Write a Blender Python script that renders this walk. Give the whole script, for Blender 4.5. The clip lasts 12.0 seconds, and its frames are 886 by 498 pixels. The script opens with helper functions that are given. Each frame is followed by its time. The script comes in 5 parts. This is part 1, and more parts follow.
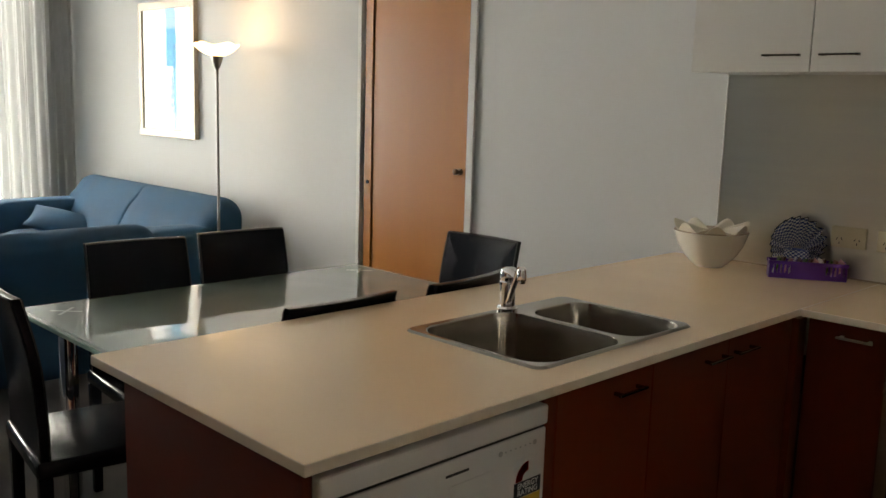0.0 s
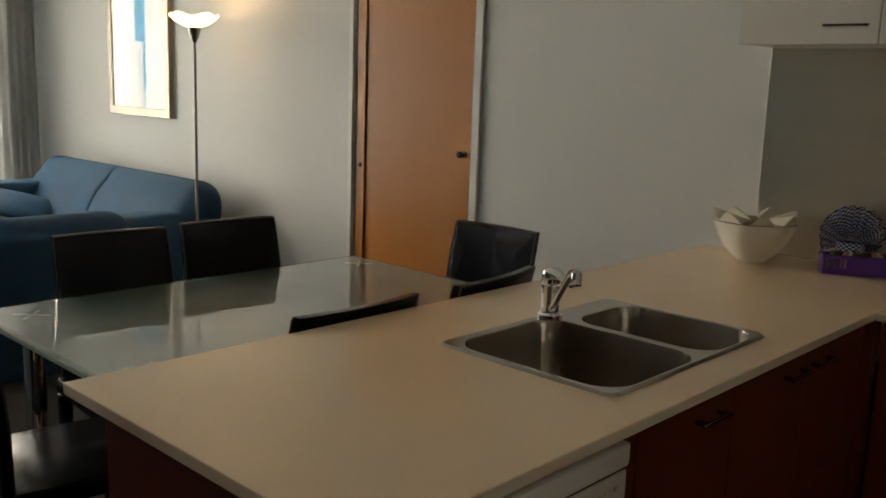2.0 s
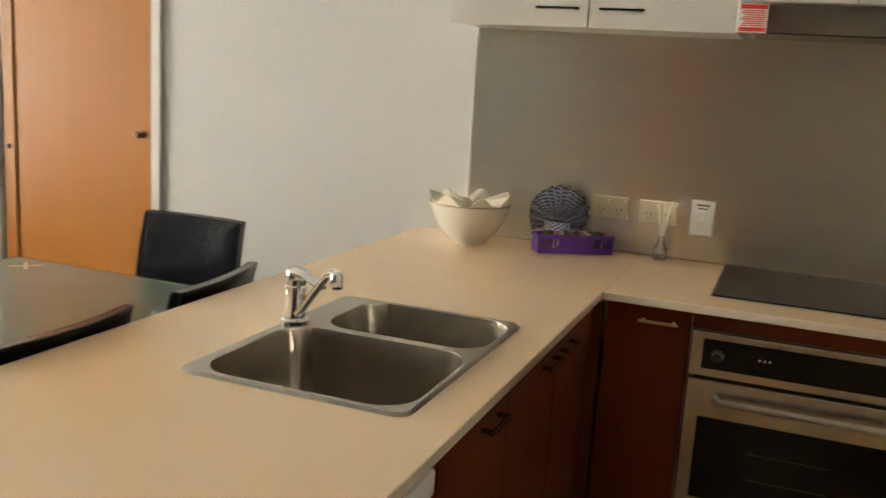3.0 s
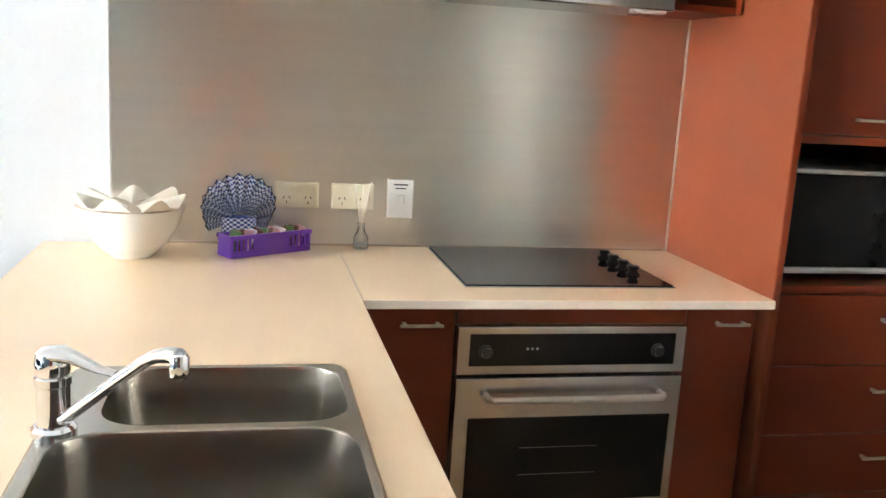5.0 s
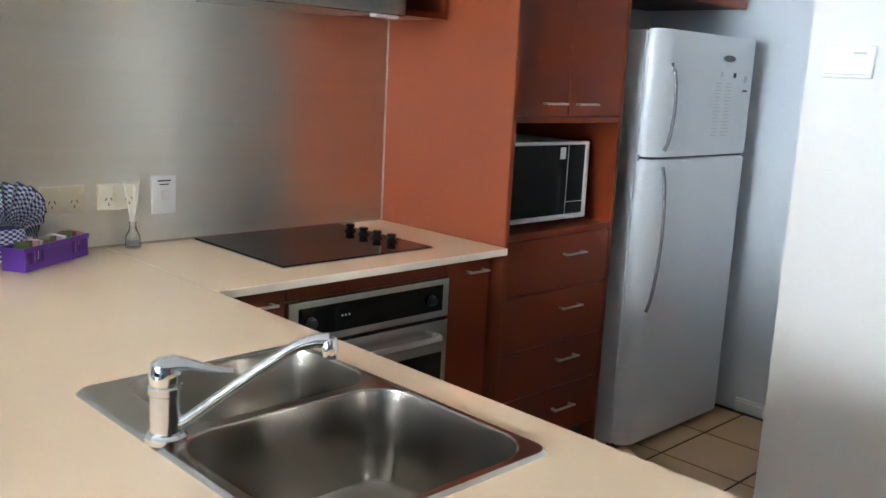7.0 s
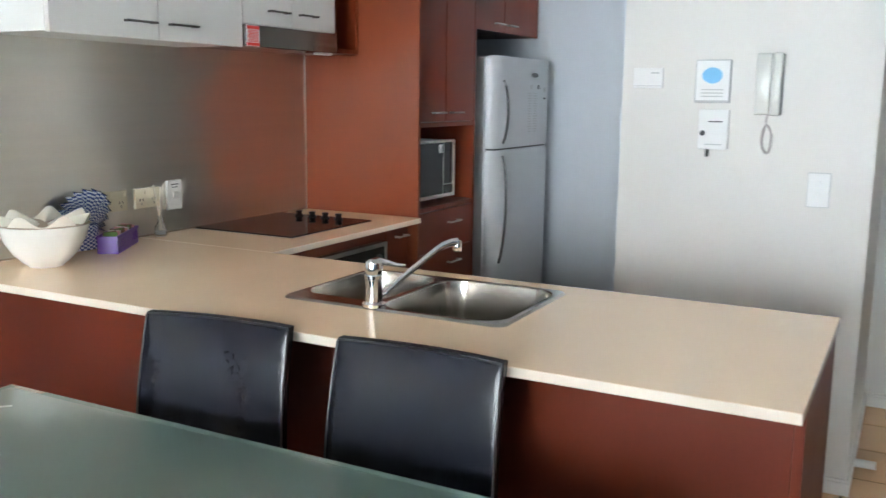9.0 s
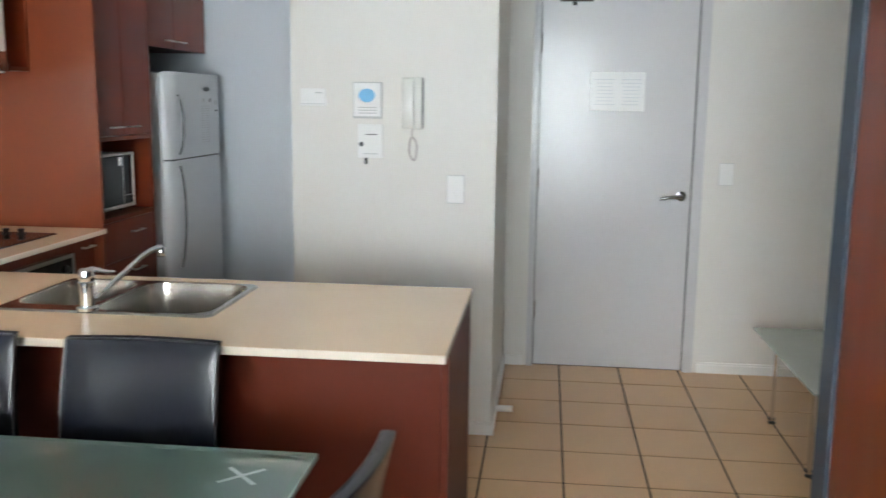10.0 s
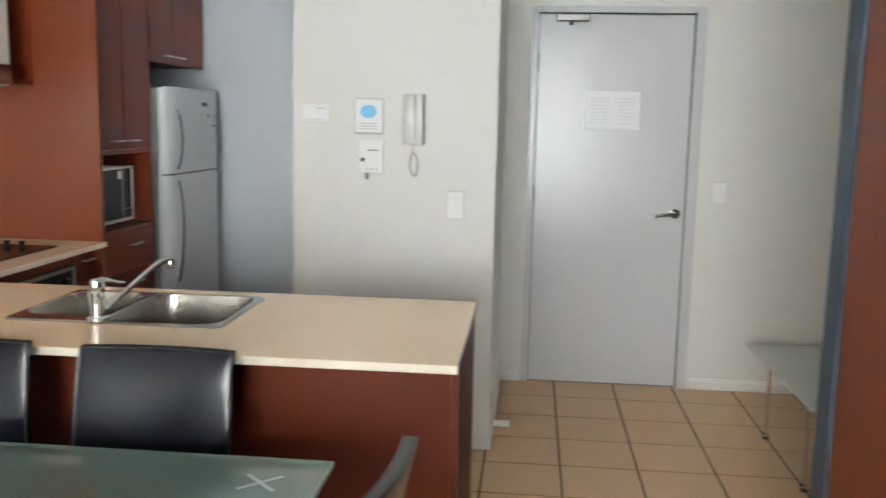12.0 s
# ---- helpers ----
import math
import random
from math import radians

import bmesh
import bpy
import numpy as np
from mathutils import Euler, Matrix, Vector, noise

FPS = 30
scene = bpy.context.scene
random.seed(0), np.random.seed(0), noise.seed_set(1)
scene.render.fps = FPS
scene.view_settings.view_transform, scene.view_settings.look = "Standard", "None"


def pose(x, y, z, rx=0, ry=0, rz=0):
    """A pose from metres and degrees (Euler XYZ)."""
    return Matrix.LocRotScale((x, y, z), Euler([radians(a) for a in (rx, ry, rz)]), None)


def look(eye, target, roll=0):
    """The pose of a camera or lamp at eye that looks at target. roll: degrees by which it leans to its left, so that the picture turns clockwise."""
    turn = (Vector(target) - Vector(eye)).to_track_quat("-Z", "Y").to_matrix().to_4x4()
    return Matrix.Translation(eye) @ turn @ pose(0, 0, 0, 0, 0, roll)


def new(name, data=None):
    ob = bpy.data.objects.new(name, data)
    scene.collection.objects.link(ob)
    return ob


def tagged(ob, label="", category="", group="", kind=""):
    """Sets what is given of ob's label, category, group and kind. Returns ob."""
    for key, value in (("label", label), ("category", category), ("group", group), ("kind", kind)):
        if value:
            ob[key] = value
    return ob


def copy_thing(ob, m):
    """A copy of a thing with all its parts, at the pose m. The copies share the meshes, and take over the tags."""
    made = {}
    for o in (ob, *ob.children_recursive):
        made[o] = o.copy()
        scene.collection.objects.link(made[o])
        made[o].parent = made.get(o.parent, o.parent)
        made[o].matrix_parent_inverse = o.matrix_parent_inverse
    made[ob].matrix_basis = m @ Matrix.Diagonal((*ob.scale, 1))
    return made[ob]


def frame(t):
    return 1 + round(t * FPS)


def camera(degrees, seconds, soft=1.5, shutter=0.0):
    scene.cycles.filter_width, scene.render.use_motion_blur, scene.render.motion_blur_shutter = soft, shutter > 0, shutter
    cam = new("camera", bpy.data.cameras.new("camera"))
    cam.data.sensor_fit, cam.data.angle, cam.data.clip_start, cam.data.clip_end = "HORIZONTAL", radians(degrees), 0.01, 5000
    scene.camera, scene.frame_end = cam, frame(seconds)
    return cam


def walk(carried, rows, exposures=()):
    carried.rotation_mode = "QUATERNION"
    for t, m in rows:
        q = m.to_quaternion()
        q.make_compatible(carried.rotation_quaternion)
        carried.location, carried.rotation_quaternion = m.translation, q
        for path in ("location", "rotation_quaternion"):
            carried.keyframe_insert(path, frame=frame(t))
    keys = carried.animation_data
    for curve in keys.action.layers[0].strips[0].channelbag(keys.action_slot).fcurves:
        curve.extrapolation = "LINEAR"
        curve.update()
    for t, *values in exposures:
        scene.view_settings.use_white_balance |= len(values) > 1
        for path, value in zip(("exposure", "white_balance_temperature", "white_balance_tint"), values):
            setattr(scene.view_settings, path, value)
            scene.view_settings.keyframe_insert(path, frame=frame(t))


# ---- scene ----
cam = camera(52.5, 12.0, shutter=0.25)
PATH = [
    (0, (1.071, -0.775, 1.456), (-0.333, 0.613, 1.134), 1.7),
    (0.5, (1.04, -0.777, 1.448), (-0.352, 0.62, 1.115), 1.9),
    (1, (0.969, -0.77, 1.442), (-0.42, 0.628, 1.099), 2.0),
    (1.5, (0.846, -0.722, 1.428), (-0.545, 0.674, 1.079), 2.1),
    (2, (0.721, -0.637, 1.434), (-0.629, 0.794, 1.072), 2.0),
    (2.5, (0.655, -0.614, 1.422), (-0.459, 1.01, 1.071), 2.4),
    (3, (0.422, -0.544, 1.424), (-0.281, 1.29, 1.047), 3.6),
    (3.5, (0.282, -0.458, 1.427), (-0.102, 1.466, 1.037), 3.5),
    (5.5, (-0.444, -0.116, 1.398), (0.25, 1.715, 0.989), 3.3),
    (6, (-0.609, -0.085, 1.441), (0.363, 1.607, 1.004), 3.4),
    (6.5, (-0.804, -0.012, 1.427), (0.46, 1.481, 1.01), 4.2),
    (7, (-1.059, -0.066, 1.423), (0.323, 1.328, 1.04), 2.9),
    (9, (-2.339, -0.132, 1.42), (-0.594, 0.785, 1.084), 0.7),
    (9.5, (-2.629, -0.104, 1.457), (-0.745, 0.48, 1.127), 0.9),
    (10, (-2.792, -0.22, 1.487), (-0.831, 0.003, 1.161), 0.7),
    (10.5, (-2.866, -0.343, 1.494), (-0.892, -0.348, 1.178), 0.0),
    (11, (-2.898, -0.335, 1.488), (-0.924, -0.44, 1.188), 0.3),
    (11.5, (-2.908, -0.305, 1.497), (-0.931, -0.383, 1.205), 0.8),
    (12, (-2.836, -0.158, 1.475), (-0.866, 0.032, 1.191), 1.2),
]
EXPOSURES = [(0.0, -0.15, 8050, 12), (0.5, 0.0, 7850, 12), (1.0, 0.0, 7950, 12), (1.5, -0.30, 8250, 12), (2.0, -0.70, 8700, 12), (2.5, -0.10, 9000, 12),
             (3.0, 0.76, 8900, 12), (3.5, 1.38, 8100, 12),
             (5.5, 2.0, 6300, 11), (6.0, 2.0, 6000, 11), (6.5, 1.85, 5900, 10), (7.0, 1.46, 6100, 10),
             (9.0, 1.0, 6300, 10), (10.5, 0.74, 6650, 10), (12.0, 0.76, 6800, 10)]
walk(cam, [(t, look(eye, target, roll)) for t, eye, target, roll in PATH],
     exposures=EXPOSURES)

# ---- world and light ----
world = bpy.data.worlds.new("sky")
scene.world = world
world.use_nodes = True
wn = world.node_tree
sky = wn.nodes.new("ShaderNodeTexSky")
sky.sky_type = "NISHITA"
sky.sun_disc = False
sky.sun_elevation, sky.sun_rotation = radians(40), radians(200)
wn.links.new(sky.outputs[0], wn.nodes["Background"].inputs[0])
wn.nodes["Background"].inputs[1].default_value = 0.1

DAY = 33.0          # glow of the hazy sky outside the window wall
LAMP_WATTS = 3.2   # the floor lamp's warm bulb


def bulb(name, where, watts, colour, radius):
    data = bpy.data.lights.new(name, "POINT")
    data.energy, data.color, data.shadow_soft_size = watts, colour, radius
    ob = new(name, data)
    ob.location = where
    return ob


bulb("lamp_bulb", (-3.745, 2.06, 1.752), LAMP_WATTS, (1.0, 0.70, 0.42), 0.03)


# ---- materials ----
def material(name, colour, rough=0.5, metal=0.0, vary=0.06, grain=60.0, blotch=3.0, bump=0.0, bump_scale=200.0, spread=0.08, piece=0.0,
             stretch=(1, 1, 1), coat=0.0):
    """A surface with variation at two scales: fine grain and broad blotches in colour and gloss, and a fine relief."""
    m = bpy.data.materials.new(name)
    m.use_nodes = True
    t = m.node_tree
    b = t.nodes["Principled BSDF"]
    b.inputs["Metallic"].default_value = metal
    b.inputs["Coat Weight"].default_value = coat
    b.inputs["Coat Roughness"].default_value = 0.15
    co = t.nodes.new("ShaderNodeTexCoord")
    mp = t.nodes.new("ShaderNodeMapping")
    mp.inputs["Scale"].default_value = stretch
    t.links.new(co.outputs["Object"], mp.inputs[0])

    def noise_tex(scale, detail):
        n = t.nodes.new("ShaderNodeTexNoise")
        n.inputs["Scale"].default_value, n.inputs["Detail"].default_value = scale, detail
        t.links.new(mp.outputs[0], n.inputs["Vector"])
        return n
    fine, broad = noise_tex(grain, 2), noise_tex(blotch, 2)
    mix = t.nodes.new("ShaderNodeMath")
    mix.operation = "MULTIPLY_ADD"
    mix.inputs[1].default_value = 0.3
    t.links.new(fine.outputs["Fac"], mix.inputs[0])
    t.links.new(broad.outputs["Fac"], mix.inputs[2])
    value = mix
    if piece:
        info = t.nodes.new("ShaderNodeObjectInfo")
        per = t.nodes.new("ShaderNodeMath")
        per.operation = "MULTIPLY_ADD"
        per.inputs[1].default_value = piece
        t.links.new(info.outputs["Random"], per.inputs[0])
        t.links.new(mix.outputs[0], per.inputs[2])
        value = per
    gain = t.nodes.new("ShaderNodeMath")
    gain.operation = "MULTIPLY_ADD"
    gain.inputs[1].default_value = 3.0 * vary
    gain.inputs[2].default_value = 1.0 - 3.0 * vary * (0.65 + 0.5 * piece)
    t.links.new(value.outputs[0], gain.inputs[0])
    tint = t.nodes.new("ShaderNodeVectorMath")
    tint.operation = "SCALE"
    tint.inputs[0].default_value = colour
    t.links.new(gain.outputs[0], tint.inputs["Scale"])
    t.links.new(tint.outputs[0], b.inputs["Base Color"])
    gloss = t.nodes.new("ShaderNodeMapRange")
    gloss.inputs["From Min"].default_value, gloss.inputs["From Max"].default_value = 0.3, 0.7
    least, most = max(0.01, rough - spread), min(1, rough + spread)
    if rough >= 0.275:
        least = max(least, 0.285)
    else:
        most = min(most, 0.265)
    gloss.inputs["To Min"].default_value, gloss.inputs["To Max"].default_value = least, most
    t.links.new(broad.outputs["Fac"], gloss.inputs["Value"])
    t.links.new(gloss.outputs[0], b.inputs["Roughness"])
    if bump:
        relief = noise_tex(bump_scale, 3)
        bp = t.nodes.new("ShaderNodeBump")
        bp.inputs["Strength"].default_value, bp.inputs["Distance"].default_value = bump, 0.002
        t.links.new(relief.outputs["Fac"], bp.inputs["Height"])
        t.links.new(bp.outputs[0], b.inputs["Normal"])
    return m


def bsdf(m):
    return m.node_tree.nodes["Principled BSDF"]


def brushed(m, amount, turn):
    """Brushed metal: the gloss is drawn out across the brushing."""
    b = bsdf(m)
    b.inputs["Anisotropic"].default_value = amount
    b.inputs["Anisotropic Rotation"].default_value = turn
    tan = m.node_tree.nodes.new("ShaderNodeTangent")
    tan.direction_type, tan.axis = "RADIAL", "Z"
    m.node_tree.links.new(tan.outputs[0], b.inputs["Tangent"])
    return m


WALL = material("wall_paint", (0.64, 0.648, 0.637), 0.55, vary=0.02, grain=90, blotch=1.2, bump=0.12, bump_scale=160)
WALL_ENTRY = material("entry_paint", (0.715, 0.695, 0.65), 0.5, vary=0.02, grain=90, blotch=1.2, bump=0.12, bump_scale=160)
WALL_BLUE = material("blue_wall_paint", (0.040, 0.058, 0.081), 0.5, vary=0.06, grain=80, blotch=1.5, bump=0.15, bump_scale=160)
bsdf(WALL_BLUE).inputs["Specular IOR Level"].default_value = 0.35
CEIL = material("ceiling_paint", (0.74, 0.74, 0.72), 0.8, vary=0.02, bump=0.1)
WHITE_TRIM = material("trim_paint", (0.78, 0.77, 0.74), 0.35, vary=0.03)
GREY_DOOR = material("door_paint", (0.60, 0.595, 0.60), 0.22, vary=0.025, grain=40, blotch=1.5, bump=0.05, bump_scale=90)
CARPET = material("carpet", (0.085, 0.08, 0.078), 0.95, vary=0.35, grain=400, blotch=5, bump=0.9, bump_scale=500)
TILE = material("floor_tile", (0.575, 0.352, 0.185), 0.30, vary=0.06, grain=35, blotch=6, piece=0.10, spread=0.05)
GROUT = material("grout", (0.042, 0.030, 0.021), 0.9, vary=0.2)
LAMINATE = material("red_brown_laminate", (0.158, 0.0265, 0.008), 0.33, vary=0.06, grain=30, blotch=2.5, stretch=(1, 1, 0.12), bump=0.04, bump_scale=120)
PANEL = material("red_brown_side_panel", (0.165, 0.037, 0.014), 0.36, vary=0.06, grain=30, blotch=2, bump=0.04, bump_scale=120)
for m in (LAMINATE, PANEL):
    bsdf(m).inputs["Specular IOR Level"].default_value = 0.25
KICK = material("kickboard", (0.02, 0.013, 0.011), 0.5, vary=0.2)
DARK_IN = material("cabinet_inside", (0.06, 0.015, 0.010), 0.5, vary=0.1)
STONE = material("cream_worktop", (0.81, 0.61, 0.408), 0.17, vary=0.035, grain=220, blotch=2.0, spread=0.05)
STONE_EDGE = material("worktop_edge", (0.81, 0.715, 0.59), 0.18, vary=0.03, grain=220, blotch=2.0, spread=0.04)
SEALANT = material("pale_sealant", (0.48, 0.43, 0.37), 0.5)
STONE_SEAM = material("worktop_seam", (0.42, 0.33, 0.24), 0.6)
DOOR_WOOD = material("orange_veneer", (0.37, 0.130, 0.018), 0.38, vary=0.06, grain=25, blotch=2, stretch=(6, 6, 0.35), bump=0.04)
bsdf(DOOR_WOOD).inputs["Specular IOR Level"].default_value = 0.3
DOOR_BROWN = material("brown_veneer", (0.150, 0.028, 0.009), 0.30, vary=0.02, grain=25, blotch=1.5, stretch=(3, 3, 0.3))
bsdf(DOOR_BROWN).inputs["Specular IOR Level"].default_value = 0.2
JAMB = material("timber_jamb", (0.30, 0.19, 0.09), 0.45, vary=0.12, grain=25, stretch=(6, 6, 0.35))
WHITE_GLOSS = material("white_cabinet_door", (0.68, 0.665, 0.625), 0.3, vary=0.015)
APPLIANCE = material("white_enamel", (0.78, 0.78, 0.77), 0.28, vary=0.015)
SPLASH = brushed(material("brushed_steel_splashback", (0.73, 0.695, 0.63), 0.32, 1.0, vary=0.03, grain=12, blotch=1.5, stretch=(1, 1, 30), spread=0.01), 0.72, 0.25)
STEEL = material("satin_steel", (0.56, 0.55, 0.53), 0.24, 1.0, vary=0.05, grain=60, blotch=4, stretch=(1, 12, 12), spread=0.05)
SINK_STEEL = material("sink_steel", (0.43, 0.40, 0.36), 0.19, 1.0, vary=0.06, grain=50, blotch=5, spread=0.02)
CHROME = material("chrome", (0.78, 0.78, 0.79), 0.05, 1.0, vary=0.02, spread=0.02)
HANDLE = material("bar_handle_steel", (0.55, 0.52, 0.48), 0.32, 1.0, vary=0.04)
HOOD_STEEL = material("hood_steel", (0.40, 0.375, 0.34), 0.2, 1.0, vary=0.05, grain=60, blotch=4, stretch=(1, 12, 12), spread=0.04)
DARK_CHROME = material("dark_satin_steel", (0.17, 0.165, 0.16), 0.18, 1.0, vary=0.04, spread=0.03)
BLACK_GLASS = material("black_glass", (0.010, 0.009, 0.009), 0.06, vary=0.1, spread=0.02)
bsdf(BLACK_GLASS).inputs["Specular IOR Level"].default_value = 0.28
KNOB_BLACK = material("gloss_black_knob", (0.003, 0.003, 0.003), 0.34, vary=0.1, spread=0.03)
bsdf(KNOB_BLACK).inputs["Specular IOR Level"].default_value = 0.15
# Black that stands for shade in door gaps and the latch hole.
GAP = material("gap_shade_black", (0.006, 0.005, 0.005), 0.8, vary=0.1)
bsdf(GAP).inputs["Specular IOR Level"].default_value = 0.1
BLACK = material("black_plastic", (0.016, 0.016, 0.017), 0.35, vary=0.1)
FRIDGE = material("silver_fridge_paint", (0.66, 0.675, 0.69), 0.33, 0.12, vary=0.03, grain=80, blotch=2)
# Darker than the handle's own silver-grey: its shadow is put into the colour.
FRIDGE_PULL = material("shadow_dark_grey", (0.11, 0.113, 0.118), 0.3, 0.5, vary=0.04)
# Darker copy of the red-brown laminate; shade from overhang and chairs in its colour.
PEN_PANEL = material("shaded_laminate", (0.098, 0.0165, 0.0065), 0.48, vary=0.08, grain=30, blotch=2.0, spread=0.02, bump=0.04, bump_scale=120)
bsdf(PEN_PANEL).inputs["Specular IOR Level"].default_value = 0.16
OVEN_RAIL = material("oven_rail", (0.10, 0.10, 0.10), 0.4, 0.5)
WALL_GREY = material("grey_wall_paint", (0.65, 0.69, 0.73), 0.5, vary=0.02, grain=90, blotch=1.2, bump=0.12, bump_scale=160)
RUBBER = material("door_gasket", (0.05, 0.05, 0.055), 0.7)
LEATHER = material("black_leather", (0.007, 0.008, 0.012), 0.23, vary=0.12, grain=90, blotch=6, bump=0.05, bump_scale=500, spread=0.015)
bsdf(LEATHER).inputs["Specular IOR Level"].default_value = 0.27
PIPING = material("leather_piping", (0.016, 0.015, 0.016), 0.32, vary=0.1)
FABRIC = material("blue_sofa_fabric", (0.0105, 0.064, 0.130), 0.9, vary=0.22, grain=300, blotch=7, bump=0.5, bump_scale=600)
CURTAIN = material("curtain_cloth", (0.56, 0.555, 0.54), 0.85, vary=0.05, grain=300, blotch=3, bump=0.3, bump_scale=500)


def sheer(m, share, colour):
    """Lets part of the daylight through the cloth."""
    t = m.node_tree
    out = [n for n in t.nodes if n.type == "OUTPUT_MATERIAL"][0]
    mix, back = t.nodes.new("ShaderNodeMixShader"), t.nodes.new("ShaderNodeBsdfTranslucent")
    back.inputs["Color"].default_value = (*colour, 1)
    mix.inputs[0].default_value = share
    t.links.new(bsdf(m).outputs[0], mix.inputs[1])
    t.links.new(back.outputs[0], mix.inputs[2])
    t.links.new(mix.outputs[0], out.inputs["Surface"])


sheer(CURTAIN, 0.16, (0.66, 0.70, 0.73))
BRASSY = material("lamp_metal", (0.30, 0.29, 0.27), 0.3, 1.0, vary=0.05)
KNOB = material("bronze_knob", (0.16, 0.09, 0.045), 0.35, 0.9, vary=0.1)
FRAME_SILVER = material("champagne_frame", (0.43, 0.37, 0.30), 0.4, 0.3, vary=0.08, grain=60, stretch=(4, 4, 0.4))
MAT_BOARD = material("mount_board", (0.70, 0.66, 0.58), 0.8, vary=0.03)
ART_BASE = material("print_ground", (0.52, 0.52, 0.47), 0.8, vary=0.05)
ART_BLUE = material("print_blue", (0.03, 0.14, 0.33), 0.7, vary=0.2, blotch=8)
ART_TEAL = material("print_teal", (0.035, 0.17, 0.28), 0.7, vary=0.15, blotch=8)
ART_PALE = material("print_pale_blue", (0.66, 0.72, 0.76), 0.7, vary=0.15, blotch=8)
REFLECTED_BLUE = material("reflected_mid_blue", (0.12, 0.30, 0.46), 0.7, vary=0.15, blotch=8)
PLATE_WHITE = material("white_plastic", (0.80, 0.80, 0.78), 0.35, vary=0.015)
PLATE_CREAM = material("cream_plastic", (0.72, 0.66, 0.50), 0.35, vary=0.02)
GREY_PLASTIC = material("grey_plastic", (0.50, 0.51, 0.50), 0.35, vary=0.03)
HANDSET = material("handset_plastic", (0.60, 0.60, 0.56), 0.16, vary=0.02, spread=0.03)
CORD = material("cord_plastic", (0.42, 0.38, 0.36), 0.45, vary=0.1, bump=0.6, bump_scale=300)
INK = material("ink", (0.03, 0.03, 0.035), 0.7)
RED_INK = material("red_ink", (0.72, 0.055, 0.035), 0.6)
YELLOW_INK = material("yellow_ink", (0.75, 0.50, 0.05), 0.6)
PRINT_GREY = material("faint_print", (0.62, 0.64, 0.66), 0.6)
PAPER = material("paper", (0.80, 0.80, 0.79), 0.5, vary=0.02)
GLOSS_PAPER = material("sleeved_paper", (0.82, 0.82, 0.81), 0.12, vary=0.02, spread=0.03)
SKY_BLUE = material("label_blue", (0.16, 0.46, 0.74), 0.5, vary=0.1)
CHINA = material("white_china", (0.82, 0.80, 0.74), 0.14, vary=0.015, spread=0.03)
SHELLWARE = material("cream_ceramic_pieces", (0.80, 0.75, 0.64), 0.35, vary=0.04)
PURPLE = material("purple_plastic", (0.145, 0.040, 0.42), 0.3, vary=0.08)
PACK_GREEN = material("green_sachet", (0.10, 0.22, 0.05), 0.4, vary=0.2)
PACK_BROWN = material("brown_sachet", (0.16, 0.07, 0.035), 0.4, vary=0.2)
PACK_PINK = material("pink_sachet", (0.65, 0.35, 0.35), 0.4, vary=0.1)
REED = material("reed_stick", (0.80, 0.75, 0.66), 0.7, vary=0.1)
ALU = material("window_aluminium", (0.30, 0.30, 0.30), 0.4, 0.8, vary=0.05)
HALL_GLASS = material("pale_hall_glass", (0.42, 0.45, 0.40), 0.14, vary=0.03, spread=0.03, coat=0.6)


def glass_mat(name, colour, rough, ior=1.45):
    m = bpy.data.materials.new(name)
    m.use_nodes = True
    b = bsdf(m)
    b.inputs["Base Color"].default_value = (*colour, 1)
    b.inputs["Transmission Weight"].default_value = 1.0
    b.inputs["Roughness"].default_value, b.inputs["IOR"].default_value = rough, ior
    return m


CLEAR = glass_mat("clear_glass", (0.97, 0.99, 0.98), 0.0)
PICTURE_GLASS = glass_mat("picture_glass", (0.98, 0.99, 0.99), 0.0, 1.40)
OIL_GLASS = glass_mat("bottle_glass", (0.9, 0.93, 0.92), 0.02)


def frosted_top():
    """Back-painted frosted glass: a pale green sheet under a clear, sharp gloss."""
    m = material("frosted_green_glass", (0.072, 0.118, 0.093), 0.4, vary=0.05, grain=30, blotch=2, coat=1.0)
    b = bsdf(m)
    b.inputs["Coat Roughness"].default_value = 0.015
    b.inputs["Coat IOR"].default_value = 1.75
    return m


TABLE_GLASS = frosted_top()
GLASS_EDGE = material("glass_edge", (0.36, 0.52, 0.45), 0.15, vary=0.05)
CLEAR_MARGIN = material("glass_margin", (0.17, 0.235, 0.20), 0.2, vary=0.05, coat=1.0)
FROST_PAD = material("glued_disc", (0.34, 0.40, 0.36), 0.3, coat=1.0)


def lamp_glass():
    m = bpy.data.materials.new("opal_lamp_glass")
    m.use_nodes = True
    b = bsdf(m)
    b.inputs["Base Color"].default_value = (0.9, 0.82, 0.66, 1)
    b.inputs["Roughness"].default_value = 0.3
    b.inputs["Emission Color"].default_value = (1.0, 0.70, 0.36, 1)
    b.inputs["Emission Strength"].default_value = 6.5
    return m


OPAL = lamp_glass()


def check_cloth():
    """Small woven check: fine blue and white stripes in both directions."""
    m = bpy.data.materials.new("checked_cloth")
    m.use_nodes = True
    t = m.node_tree
    b = bsdf(m)
    co = t.nodes.new("ShaderNodeTexCoord")
    ck = t.nodes.new("ShaderNodeTexChecker")
    ck.inputs["Scale"].default_value = 160
    ck.inputs["Color1"].default_value, ck.inputs["Color2"].default_value = (0.82, 0.83, 0.86, 1), (0.045, 0.085, 0.29, 1)
    t.links.new(co.outputs["UV"], ck.inputs["Vector"])
    t.links.new(ck.outputs[0], b.inputs["Base Color"])
    b.inputs["Roughness"].default_value = 0.9
    return m


CHECK = check_cloth()


